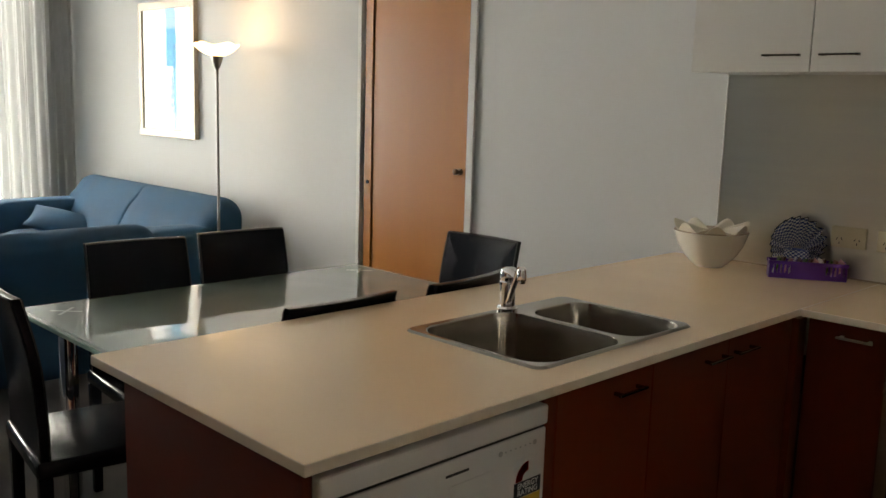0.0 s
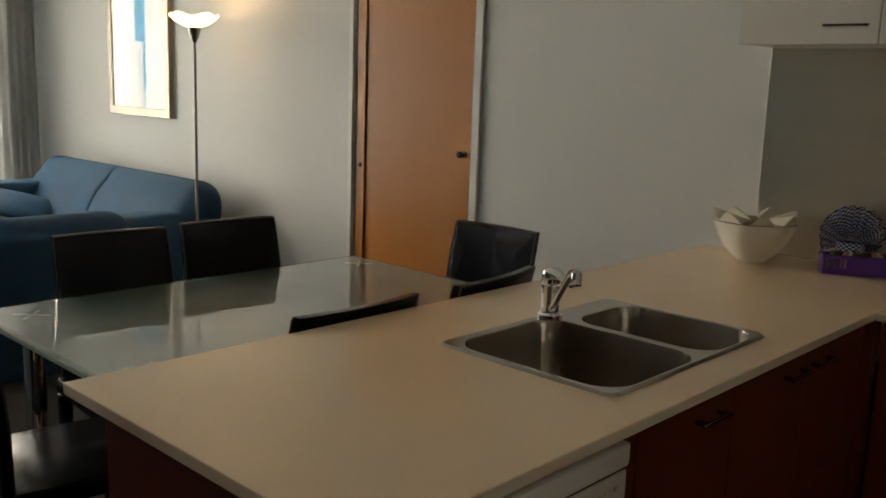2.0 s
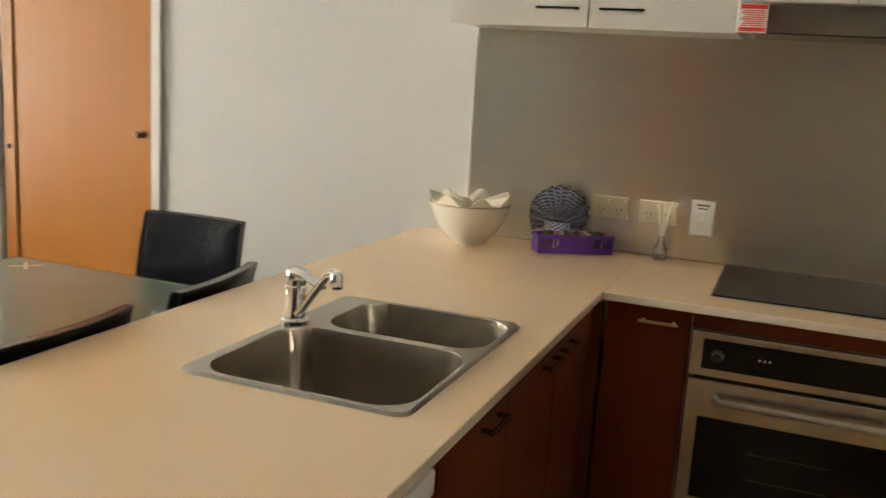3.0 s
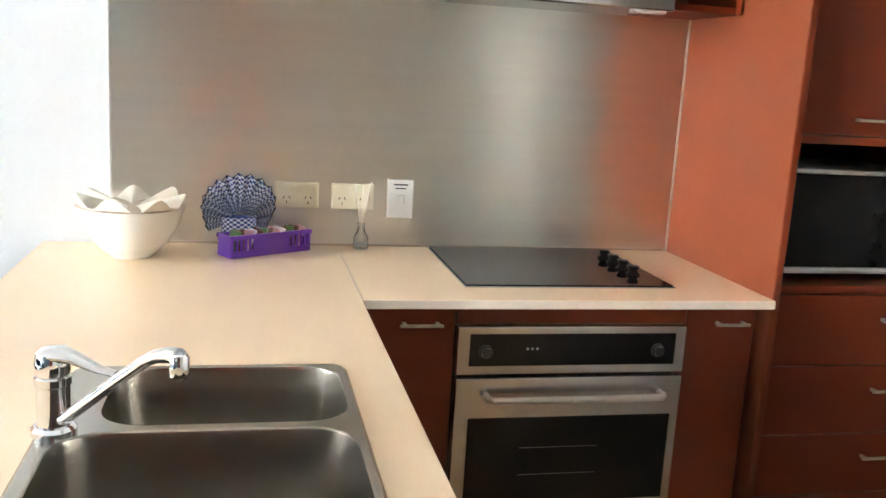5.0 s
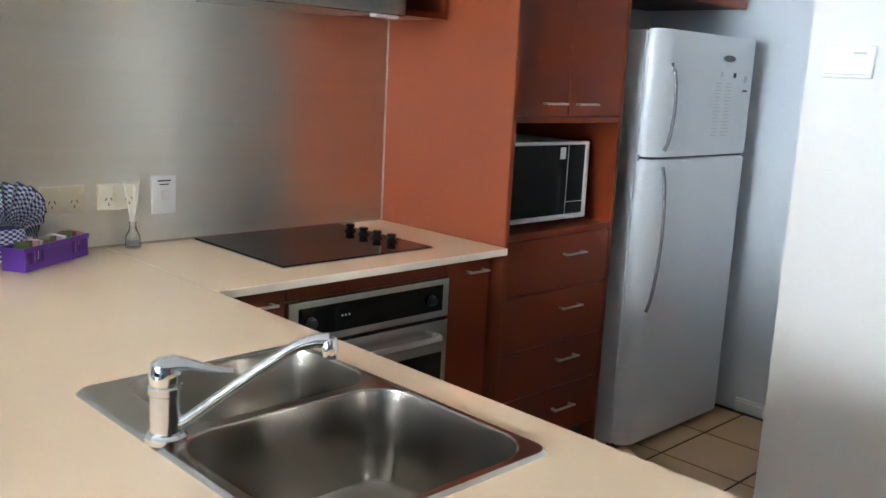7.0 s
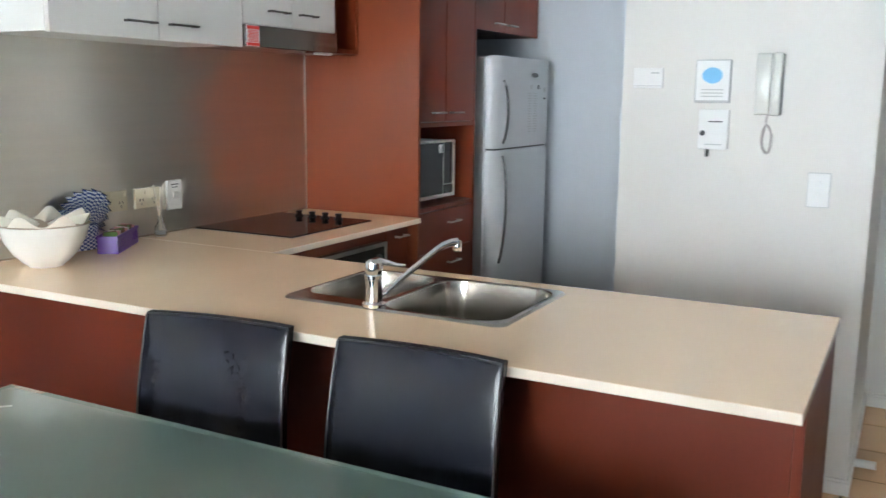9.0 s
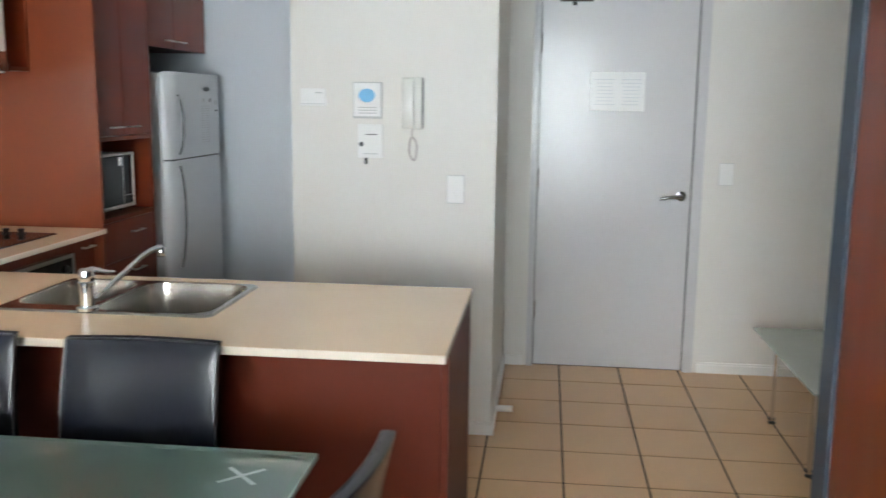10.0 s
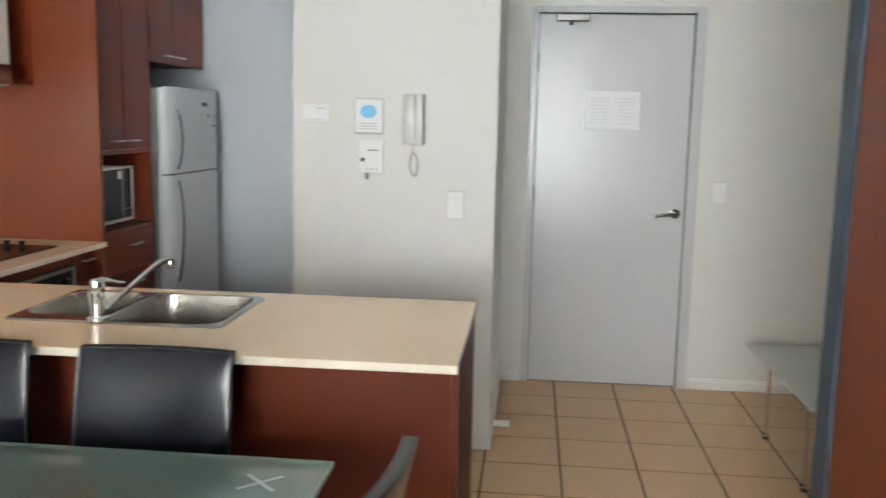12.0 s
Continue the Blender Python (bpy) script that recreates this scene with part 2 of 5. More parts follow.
def daylight_mat():
    """Hazy bright sky glow, darkened low down to stand for the dim ground."""
    m = bpy.data.materials.new("hazy_sky")
    m.use_nodes = True
    t = m.node_tree
    t.nodes.remove(bsdf(m))
    e = t.nodes.new("ShaderNodeEmission")
    co = t.nodes.new("ShaderNodeTexCoord")
    sep = t.nodes.new("ShaderNodeSeparateXYZ")
    mr = t.nodes.new("ShaderNodeMapRange")
    mr.inputs["From Min"].default_value, mr.inputs["From Max"].default_value = 0.3, 2.2
    mix = t.nodes.new("ShaderNodeMix")
    mix.data_type = "RGBA"
    mix.inputs["A"].default_value, mix.inputs["B"].default_value = (0.26, 0.29, 0.31, 1), (0.93, 0.97, 1.0, 1)
    t.links.new(co.outputs["Object"], sep.inputs[0])
    t.links.new(sep.outputs["Z"], mr.inputs["Value"])
    t.links.new(mr.outputs[0], mix.inputs["Factor"])
    t.links.new(mix.outputs["Result"], e.inputs["Color"])
    e.inputs["Strength"].default_value = DAY
    t.links.new(e.outputs[0], t.nodes["Material Output"].inputs[0])
    return m


def glow_mat(name, colour, strength):
    """Even glow standing in for daylight and haze on far towers."""
    m = bpy.data.materials.new(name)
    m.use_nodes = True
    t = m.node_tree
    t.nodes.remove(bsdf(m))
    e = t.nodes.new("ShaderNodeEmission")
    e.inputs["Color"].default_value, e.inputs["Strength"].default_value = (*colour, 1), strength
    t.links.new(e.outputs[0], t.nodes["Material Output"].inputs[0])
    return m


# ---- mesh helpers ----
def boxm(x0, x1, y0, y1, z0, z1, bevel=0.0, seg=1):
    bm = bmesh.new()
    bmesh.ops.create_cube(bm, size=1, matrix=Matrix.Translation(((x0 + x1) / 2, (y0 + y1) / 2, (z0 + z1) / 2))
                          @ Matrix.Diagonal((abs(x1 - x0), abs(y1 - y0), abs(z1 - z0), 1)))
    if bevel:
        bmesh.ops.bevel(bm, geom=bm.edges[:], offset=bevel, segments=seg, profile=0.5, affect="EDGES", clamp_overlap=True)
    return bm


def join(*bms):
    out = bmesh.new()
    for b in bms:
        me = bpy.data.meshes.new("tmp")
        b.to_mesh(me)
        b.free()
        out.from_mesh(me)
        bpy.data.meshes.remove(me)
    return out


def lathe(profile, cx=0.0, cy=0.0, n=32, cap=True):
    """Turned shape from (radius, height) pairs."""
    bm = bmesh.new()
    rings = [[bm.verts.new((cx + r * math.cos(2 * math.pi * i / n), cy + r * math.sin(2 * math.pi * i / n), z)) for i in range(n)] for r, z in profile]
    for a, b in zip(rings, rings[1:]):
        for i in range(n):
            bm.faces.new((a[i], a[(i + 1) % n], b[(i + 1) % n], b[i]))
    if cap:
        bm.faces.new(rings[0][::-1])
        bm.faces.new(rings[-1])
    bmesh.ops.recalc_face_normals(bm, faces=bm.faces)
    return bm


def tube(points, radius, n=10, flat=1.0):
    """A round bar along the points; radius a number or one for each point."""
    bm = bmesh.new()
    pts = [Vector(p) for p in points]
    rings = []
    for i, p in enumerate(pts):
        d = (pts[min(i + 1, len(pts) - 1)] - pts[max(i - 1, 0)]).normalized()
        up = Vector((0, 0, 1)) if abs(d.z) < 0.95 else Vector((0, 1, 0))
        s = d.cross(up).normalized()
        u = s.cross(d)
        r = radius[i] if isinstance(radius, (list, tuple)) else radius
        rings.append([bm.verts.new(p + r * (math.cos(2 * math.pi * k / n) * s + flat * math.sin(2 * math.pi * k / n) * u)) for k in range(n)])
    for a, b in zip(rings, rings[1:]):
        for k in range(n):
            bm.faces.new((a[k], a[(k + 1) % n], b[(k + 1) % n], b[k]))
    bm.faces.new(rings[0][::-1])
    bm.faces.new(rings[-1])
    bmesh.ops.recalc_face_normals(bm, faces=bm.faces)
    return bm


def rounded_loop(x0, x1, y0, y1, r, n=8):
    out = []
    for cx, cy, a0 in ((x1 - r, y1 - r, 0), (x0 + r, y1 - r, 90), (x0 + r, y0 + r, 180), (x1 - r, y0 + r, 270)):
        for i in range(n + 1):
            a = radians(a0 + 90 * i / n)
            out.append((cx + r * math.cos(a), cy + r * math.sin(a)))
    return out


def link(name, bm, mat, smooth=False):
    me = bpy.data.meshes.new(name)
    bm.to_mesh(me)
    bm.free()
    if mat:
        me.materials.append(mat)
    ob = new(name, me)
    if smooth:
        me.shade_smooth()
        me.set_sharp_from_angle(angle=radians(38))
    return ob


def structure(name, bm, mat, label="", category="", smooth=False):
    return tagged(link(name, bm, mat, smooth), label, category, "", "structure")


def thing(name, x, y, z, label, category, group="", rz=0.0):
    ob = new(name)
    ob.empty_display_size = 0.05
    ob.matrix_basis = pose(x, y, z, 0, 0, rz)
    return tagged(ob, label, category, group)


def part(name, bm, mat, parent, label="", smooth=False):
    """One mesh, modelled in world coordinates, as a part of parent."""
    ob = link(name, bm, mat, smooth)
    ob.parent = parent
    if parent.type == "EMPTY":
        ob.matrix_parent_inverse = parent.matrix_basis.inverted()
    return tagged(ob, label)


def moved(bm, m):
    bmesh.ops.transform(bm, matrix=m, verts=bm.verts)
    return bm


def writing(text, size, m, mat, parent, name="lettering"):
    """Flat raised letters in the built-in font, laid out by the matrix m."""
    cu = bpy.data.curves.new("text", "FONT")
    cu.body, cu.size, cu.extrude, cu.align_x = text, size, 0.0004, "CENTER"
    tmp = bpy.data.objects.new("text", cu)
    me = bpy.data.meshes.new_from_object(tmp)
    bpy.data.objects.remove(tmp)
    me.transform(m)
    me.materials.append(mat)
    ob = new(name, me)
    ob.parent = parent
    if parent.type == "EMPTY":
        ob.matrix_parent_inverse = parent.matrix_basis.inverted()
    return ob


# faces -Y, faces +X, faces -X, faces +Y: letters stand upright on such a face
def on_face(x, y, z, facing):
    return pose(x, y, z, 90, 0, {"-y": 0, "+x": 90, "+y": 180, "-x": -90}[facing])


# ---- structure ----
WN = 2.35      # kitchen and living wall
WX = -6.60     # window wall
ED = 2.20      # entrance door wall
PX = 1.077     # face of the pier beside the entrance
BS = -1.10     # blue wall
HS = -2.35     # far side of the entrance
KE = 2.62      # end wall of the kitchen
H = 2.60

structure("floor", boxm(-7.0, 3.0, -3.0, 2.6, -0.12, -0.0022), GROUT, "dark grout bed under the pale floor tiles", "floor")
structure("carpet", boxm(WX - 0.1, -0.722, BS - 0.1, WN + 0.1, -0.002, 0.004), CARPET, "dark grey cut-pile carpet of the living room", "carpet")
structure("ceiling", boxm(-7.0, 3.0, -3.0, 2.6, H, H + 0.12), CEIL, "plain white painted ceiling", "ceiling")

DX0, DX1, DZ = -2.735, -1.945, 2.03
structure("wall_north", join(boxm(WX - 0.12, DX0, WN, WN + 0.14, 0, H), boxm(DX1, KE + 0.14, WN, WN + 0.14, 0, H), boxm(DX0, DX1, WN, WN + 0.14, DZ, H),
                             boxm(DX0, DX1, WN + 0.10, WN + 0.14, 0, DZ)), WALL, "white painted plaster wall of the living room", "wall")
structure("wall_south", join(boxm(WX - 0.12, -0.735, BS - 0.12, BS, 0, H), boxm(-0.055, 0.066, BS - 0.12, BS, 0, H), boxm(-0.735, -0.055, BS - 0.12, BS, 2.06, H),
                             boxm(-0.735, -0.055, BS - 0.12, BS - 0.10, 0, 2.06)), WALL_BLUE, "slate blue painted wall of the living room", "wall")
structure("wall_east", join(boxm(ED, ED + 0.14, HS - 0.14, -1.02, 0, H), boxm(ED, ED + 0.14, -0.16, 0.0, 0, H), boxm(ED, ED + 0.14, -1.02, -0.16, 2.08, H),
                            boxm(ED + 0.10, ED + 0.14, -1.02, -0.16, 0, 2.08)), WALL_ENTRY, "cream painted wall around the entrance door", "wall")
structure("wall_pier", boxm(PX, KE + 0.14, -0.004, 0.893, 0, H), WALL_ENTRY, "cream painted wall pier with the intercom", "wall")
structure("wall_kitchen_end", boxm(KE, KE + 0.14, 0.893, WN, 0, H), WALL_GREY, "pale grey end wall beside the fridge", "wall")
structure("wall_hall_south", boxm(-0.10, ED + 0.14, HS - 0.14, HS, 0, H), WALL_ENTRY, "cream painted side wall of the entrance", "wall")
structure("wall_hall_west", boxm(-0.10, 0.02, HS, BS - 0.12, 0, H), WALL_ENTRY, "cream painted end wall of the entrance", "wall")
WY0, WY1, WZ = -0.95, 2.10, 2.40
structure("wall_west", join(boxm(WX - 0.12, WX, BS - 0.12, WY0, 0, H), boxm(WX - 0.12, WX, WY1, WN + 0.14, 0, H), boxm(WX - 0.12, WX, WY0, WY1, WZ, H)),
          WALL, "white wall around the balcony window", "wall")

# window wall: sliding balcony doors
win = tagged(new("window_1"), "full-height sliding balcony window in a grey aluminium frame", "window", "", "structure")
for a, b in ((WY0, WY0 + 0.06), (WY1 - 0.06, WY1), (0.52, 0.58)):
    part("window_frame", boxm(WX - 0.09, WX - 0.03, a, b, 0, WZ, 0.003), ALU, win)
for a, b in ((0.0, 0.06), (WZ - 0.06, WZ)):
    part("window_frame", boxm(WX - 0.088, WX - 0.032, WY0 + 0.06, WY1 - 0.06, a, b, 0.003), ALU, win)
for a, b in ((WY0 + 0.06, 0.52), (0.58, WY1 - 0.06)):
    pane = part("pane", boxm(WX - 0.064, WX - 0.058, a, b, 0.06, WZ - 0.06), CLEAR, win)
    pane.visible_shadow = False
# Thin glowing strips near the window, daylight and haze put into their colours.
TOWER_BLUE = glow_mat("glow_blue_tower", (0.20, 0.62, 1.0), 7.0)
TOWER_PALE = glow_mat("glow_pale_tower", (0.86, 0.93, 1.0), 9.0)
TOWER_SLIT = glow_mat("glow_window_row", (0.55, 0.72, 0.95), 5.0)
structure("backdrop", boxm(-9.53, -9.50, -0.225, -0.105, -1.5, 5.0), TOWER_BLUE, "glowing backdrop strip for a distant blue glass tower", "tower")
structure("backdrop", boxm(-9.49, -9.46, -0.165, -0.015, -1.5, 1.80), TOWER_PALE, "glowing backdrop strip for a distant pale apartment tower", "tower")
structure("backdrop", join(*[boxm(-9.458, -9.455, -0.150, -0.095, 0.30 + 0.11 * i, 0.36 + 0.11 * i) for i in range(13)]), TOWER_SLIT, "glowing backdrop bars for window rows of the pale tower", "tower")
structure("backdrop", boxm(-9.6, -9.55, -5.0, 6.0, -1.5, 5.0), daylight_mat(), "hazy bright daylight sky outside the window", "sky")

# skirting boards
SK = ((ED - 0.014, ED, -0.115, -0.018), (ED - 0.014, ED, HS, -1.08), (PX - 0.014, PX, -0.004, 0.893), (PX - 0.014, ED, -0.018, -0.004),
      (KE - 0.014, KE, 0.893, 1.72))
for x0, x1, y0, y1 in SK:
    structure("baseboard", join(boxm(x0, x1, y0, y1, 0.001, 0.050, 0.002), boxm(x0 + 0.003, x1, y0 + 0.003, y1, 0.050, 0.062, 0.002)), WHITE_TRIM,
              "low cream painted skirting board", "baseboard")
structure("baseboard", boxm(WX, DX0 - 0.07, WN - 0.014, WN, 0.002, 0.07, 0.003), WHITE_TRIM, "low cream painted skirting board", "baseboard")
structure("baseboard", boxm(DX1 + 0.06, -0.8, WN - 0.014, WN, 0.002, 0.07, 0.003), WHITE_TRIM, "low cream painted skirting board", "baseboard")


# ---- doors ----
def living_door():
    d = tagged(new("door_1"), "closed orange veneer door with a small round knob", "door", "", "structure")
    part("door_leaf", boxm(DX0 + 0.083, DX1 - 0.006, WN + 0.004, WN + 0.044, 0.012, DZ - 0.03, 0.002), DOOR_WOOD, d)
    part("jamb", boxm(DX0 + 0.020, DX0 + 0.080, WN - 0.004, WN + 0.10, 0, DZ, 0.002), DOOR_WOOD, d, "timber jamb with a dark latch hole")
    part("jamb", boxm(DX1 - 0.004, DX1 + 0.006, WN - 0.004, WN + 0.10, 0, DZ, 0.001), JAMB, d)
    part("jamb", boxm(DX0 + 0.080, DX1 - 0.004, WN - 0.004, WN + 0.10, DZ - 0.028, DZ, 0.002), JAMB, d)
    part("jamb_return", boxm(DX0, DX0 + 0.019, WN + 0.012, WN + 0.10, 0, DZ), JAMB, d)
    part("architrave", boxm(DX0 - 0.034, DX0 - 0.002, WN - 0.016, WN, 0, DZ + 0.045, 0.003), WHITE_TRIM, d)
    part("architrave", boxm(DX1 + 0.008, DX1 + 0.052, WN - 0.016, WN, 0, DZ + 0.045, 0.003), WHITE_TRIM, d)
    part("architrave", boxm(DX0 - 0.002, DX1 + 0.008, WN - 0.016, WN, DZ + 0.002, DZ + 0.045, 0.003), WHITE_TRIM, d)
    k = lathe(((0.024, 0), (0.024, 0.006), (0.009, 0.010), (0.009, 0.03), (0.022, 0.04), (0.022, 0.055), (0.012, 0.062)), n=20)
    bmesh.ops.scale(k, vec=(0.7, 0.7, 0.7), verts=k.verts)
    part("door_knob", moved(k, pose(DX1 - 0.045, WN + 0.003, 1.125, 90)), KNOB, d, "small round metal knob", True)
    part("latch_plate", moved(lathe(((0.011, 0), (0.011, 0.004)), n=16), pose(DX0 + 0.052, WN - 0.004, 1.02, 90)), GAP, d)


def blue_wall_door():
    d = tagged(new("door_2"), "closed red-brown veneer door set in the blue wall", "door", "", "structure")
    part("door_leaf", boxm(-0.696, -0.060, BS - 0.05, BS - 0.012, 0.01, 2.045, 0.002), DOOR_BROWN, d)
    # Solid flush strip, painting the shade of the gap beside the leaf.
    part("door_stop", boxm(-0.7335, -0.700, BS - 0.095, BS + 0.0025, 0, 2.055), GAP, d, "flush black strip standing for the shaded gap")
    for z in (0.25, 1.0, 1.75):
        part("hinge", tube(((-0.716, BS + 0.004, z), (-0.716, BS + 0.004, z + 0.04)), 0.005), STEEL, d)
    rose = join(moved(lathe(((0.018, 0), (0.018, 0.006), (0.007, 0.008), (0.006, 0.028)), n=20), pose(-0.630, BS - 0.012, 1.047, -90)),
                tube(((-0.630, BS + 0.018, 1.047), (-0.595, BS + 0.022, 1.046), (-0.512, BS + 0.024, 1.045)), 0.006))
    part("door_handle", rose, CHROME, d, "chrome lever handle", True)
    part("lock", moved(lathe(((0.011, 0), (0.011, 0.005), (0.007, 0.008)), n=18), pose(-0.628, BS - 0.012, 1.130, -90)), CHROME, d, "", True)


def entrance_door():
    d = tagged(new("door_3"), "closed pale grey entrance door with lever handle and closer", "door", "", "structure")
    y0, y1 = -1.008, -0.172
    part("door_leaf", boxm(ED + 0.012, ED + 0.055, y0 + 0.003, y1 - 0.003, 0.006, 2.058, 0.002), GREY_DOOR, d)
    for a, b in ((y1, y1 + 0.036), (y0 - 0.055, y0)):
        part("door_frame", join(boxm(ED - 0.012, ED + 0.07, a, b, 0, 2.10, 0.002), boxm(ED - 0.016, ED - 0.010, a + 0.008, b - 0.008, 0, 2.09, 0.002)), GREY_DOOR, d)
    part("door_frame", boxm(ED - 0.012, ED + 0.07, y0, y1, 2.066, 2.10, 0.002), GREY_DOOR, d)
    # Black strips over the leaf's edges paint the shade in its gaps.
    for a, b, lo, hi in ((y0, y0 + 0.005, 0.006, 2.066), (y1 - 0.003, y1, 0.006, 2.066), (y0 + 0.005, y1 - 0.003, 2.061, 2.066)):
        part("shadow_gap", boxm(ED + 0.008, ED + 0.0115, a, b, lo, hi), GAP, d)
    part("threshold", boxm(ED + 0.02, ED + 0.06, y0, y1, 0.001, 0.006), BLACK, d)
    for z in (0.28, 1.02, 1.75):
        part("hinge", tube(((ED + 0.006, y1 - 0.002, z), (ED + 0.006, y1 - 0.002, z + 0.10)), 0.007), STEEL, d)
    h = join(moved(lathe(((0.027, 0), (0.027, 0.008), (0.012, 0.011), (0.012, 0.05)), n=24), pose(ED + 0.012, -0.955, 0.988, 0, -90)),
             tube(((ED - 0.04, -0.957, 0.988), (ED - 0.046, -0.93, 0.988), (ED - 0.046, -0.88, 0.984), (ED - 0.044, -0.835, 0.974)), (0.011, 0.012, 0.010, 0.008)))
    part("door_handle", h, DARK_CHROME, d, "curved satin steel lever handle", True)
    part("latch_keep", boxm(ED + 0.002, ED + 0.012, y0 - 0.004, y0 + 0.002, 0.99, 1.04), BLACK, d)
    cl = part("door_closer", boxm(ED - 0.045, ED + 0.012, -0.445, -0.265, 2.015, 2.055, 0.006, 2), DARK_CHROME, d, "steel door closer")
    part("closer_arm", join(tube(((ED - 0.03, -0.345, 2.012), (ED - 0.03, -0.345, 1.995)), 0.012), boxm(ED - 0.036, ED - 0.024, -0.36, -0.27, 2.057, 2.064)), BLACK, cl)
    s = part("notice", boxm(ED + 0.006, ED + 0.012, -0.735, -0.440, 1.442, 1.650, 0.002), PLATE_WHITE, d, "printed notice in a clear sleeve")
    part("sheet", boxm(ED + 0.003, ED + 0.006, -0.725, -0.450, 1.452, 1.640), GLOSS_PAPER, s)
    random.seed(4)
    for col in (-0.66, -0.52):
        for i in range(8):
            w = random.uniform(0.08, 0.115)
            part("text_line", boxm(ED + 0.0018, ED + 0.003, col - w / 2, col + w / 2, 1.475 + 0.019 * i, 1.479 + 0.019 * i), PRINT_GREY, s)


living_door()
blue_wall_door()
entrance_door()

# ---- kitchen: splashback, worktop, cabinets ----
structure("splashback", boxm(-0.605, 1.009, WN - 0.006, WN, 0.902, 1.60), SPLASH, "brushed stainless steel splashback sheet", "splashback")
structure("splashback_trim", boxm(-0.612, -0.605, WN - 0.009, WN, 0.902, 1.60, 0.002), WHITE_TRIM, "pale sealant edge of the splashback", "trim")
structure("splashback_trim", boxm(1.0115, 1.0155, WN - 0.009, WN, 0.902, 1.60, 0.001), SEALANT, "pale sealant edge of the splashback", "trim")
structure("splashback_trim", boxm(-0.60, 1.0, WN - 0.010, WN - 0.006, 0.9, 0.905), STONE_SEAM, "grey sealant line along the worktop", "trim")

SX0, SX1, SY0, SY1 = -0.522, -0.085, 0.667, 1.298   # sink rim


def slab(xs, ys, hole=None, z0=0.878, z1=0.90):
    """A stone slab with an optional cut-out cell, its arrises eased."""
    bm = bmesh.new()
    v = {(i, j): bm.verts.new((x, y, z1)) for i, x in enumerate(xs) for j, y in enumerate(ys)}
    faces = [bm.faces.new((v[i, j], v[i + 1, j], v[i + 1, j + 1], v[i, j + 1])) for i in range(len(xs) - 1) for j in range(len(ys) - 1) if (i, j) != hole]
    side = bmesh.ops.extrude_face_region(bm, geom=faces)
    bmesh.ops.translate(bm, vec=(0, 0, z0 - z1), verts=[g for g in side["geom"] if isinstance(g, bmesh.types.BMVert)])
    bmesh.ops.recalc_face_normals(bm, faces=bm.faces)
    sharp = [e for e in bm.edges if len(e.link_faces) == 2 and e.calc_face_angle(0) > 1.0]
    bmesh.ops.bevel(bm, geom=sharp, offset=0.0025, segments=2, profile=0.5, affect="EDGES")
    return bm


top = thing("worktop", -0.39, 1.0, 0.878, "L-shaped cream stone worktop with eased edges", "worktop")
slabs = [part("peninsula_slab", slab((-0.779, SX0 + 0.012, SX1 - 0.012, -0.0008), (0.0, SY0 + 0.012, SY1 - 0.012, WN - 0.008), (1, 1)), STONE, top),
         part("wall_slab", slab((0.0008, 1.014), (1.738, WN - 0.008)), STONE, top)]
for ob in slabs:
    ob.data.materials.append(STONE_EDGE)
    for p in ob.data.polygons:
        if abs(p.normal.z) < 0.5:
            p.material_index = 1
part("joint", boxm(-0.0008, 0.0008, 1.745, WN - 0.01, 0.88, 0.8985), STONE_SEAM, top)


def bar_handle(parent, x0, x1, y, z, facing="-y", mat=HANDLE):
    """A flat bar pull on two short posts."""
    if facing == "-y":
        bms = (boxm(x0, x1, y - 0.026, y - 0.018, z - 0.0035, z + 0.0035, 0.0015), boxm(x0 + 0.008, x0 + 0.016, y - 0.019, y, z - 0.004, z + 0.004),
               boxm(x1 - 0.016, x1 - 0.008, y - 0.019, y, z - 0.004, z + 0.004))
    else:
        bms = (boxm(y + 0.018, y + 0.026, x0, x1, z - 0.0035, z + 0.0035, 0.0015), boxm(y, y + 0.019, x0 + 0.008, x0 + 0.016, z - 0.004, z + 0.004),
               boxm(y, y + 0.019, x1 - 0.016, x1 - 0.008, z - 0.004, z + 0.004))
    return part("handle", join(*bms), mat, parent, "slim satin steel bar handle")


FY_FILL = 1.793
# peninsula carcass
pen = thing("peninsula_cabinet", -0.33, 0.9, 0, "red-brown laminate peninsula cabinet under the worktop", "cabinet")
part("end_panel", boxm(-0.632, -0.016, 0.006, 0.026, 0, 0.877, 0.001), PEN_PANEL, pen)
part("back_panel", boxm(-0.632, -0.614, 0.0265, WN, 0, 0.877, 0.001), PEN_PANEL, pen)
part("divider", boxm(-0.60, -0.024, 0.608, 0.648, 0.1, 0.877), LAMINATE, pen)
part("carcass", boxm(-0.60, -0.045, 0.65, WN, 0.1, 0.60), DARK_IN, pen)
part("kickboard", boxm(-0.08, -0.066, 0.65, 1.78, 0, 0.1), KICK, pen)
for a, b, hx in ((0.651, 1.008, 0.845), (1.011, 1.368, 1.24), (1.371, 1.74, 1.39)):
    dr = part("door", boxm(-0.044, -0.022, a, b, 0.105, 0.868, 0.0015), LAMINATE, pen)
    bar_handle(dr, hx, hx + 0.11, -0.022, 0.828, "+x", DARK_CHROME)

part("corner_filler", boxm(-0.044, -0.002, 1.743, FY_FILL, 0.105, 0.868, 0.0015), LAMINATE, pen)

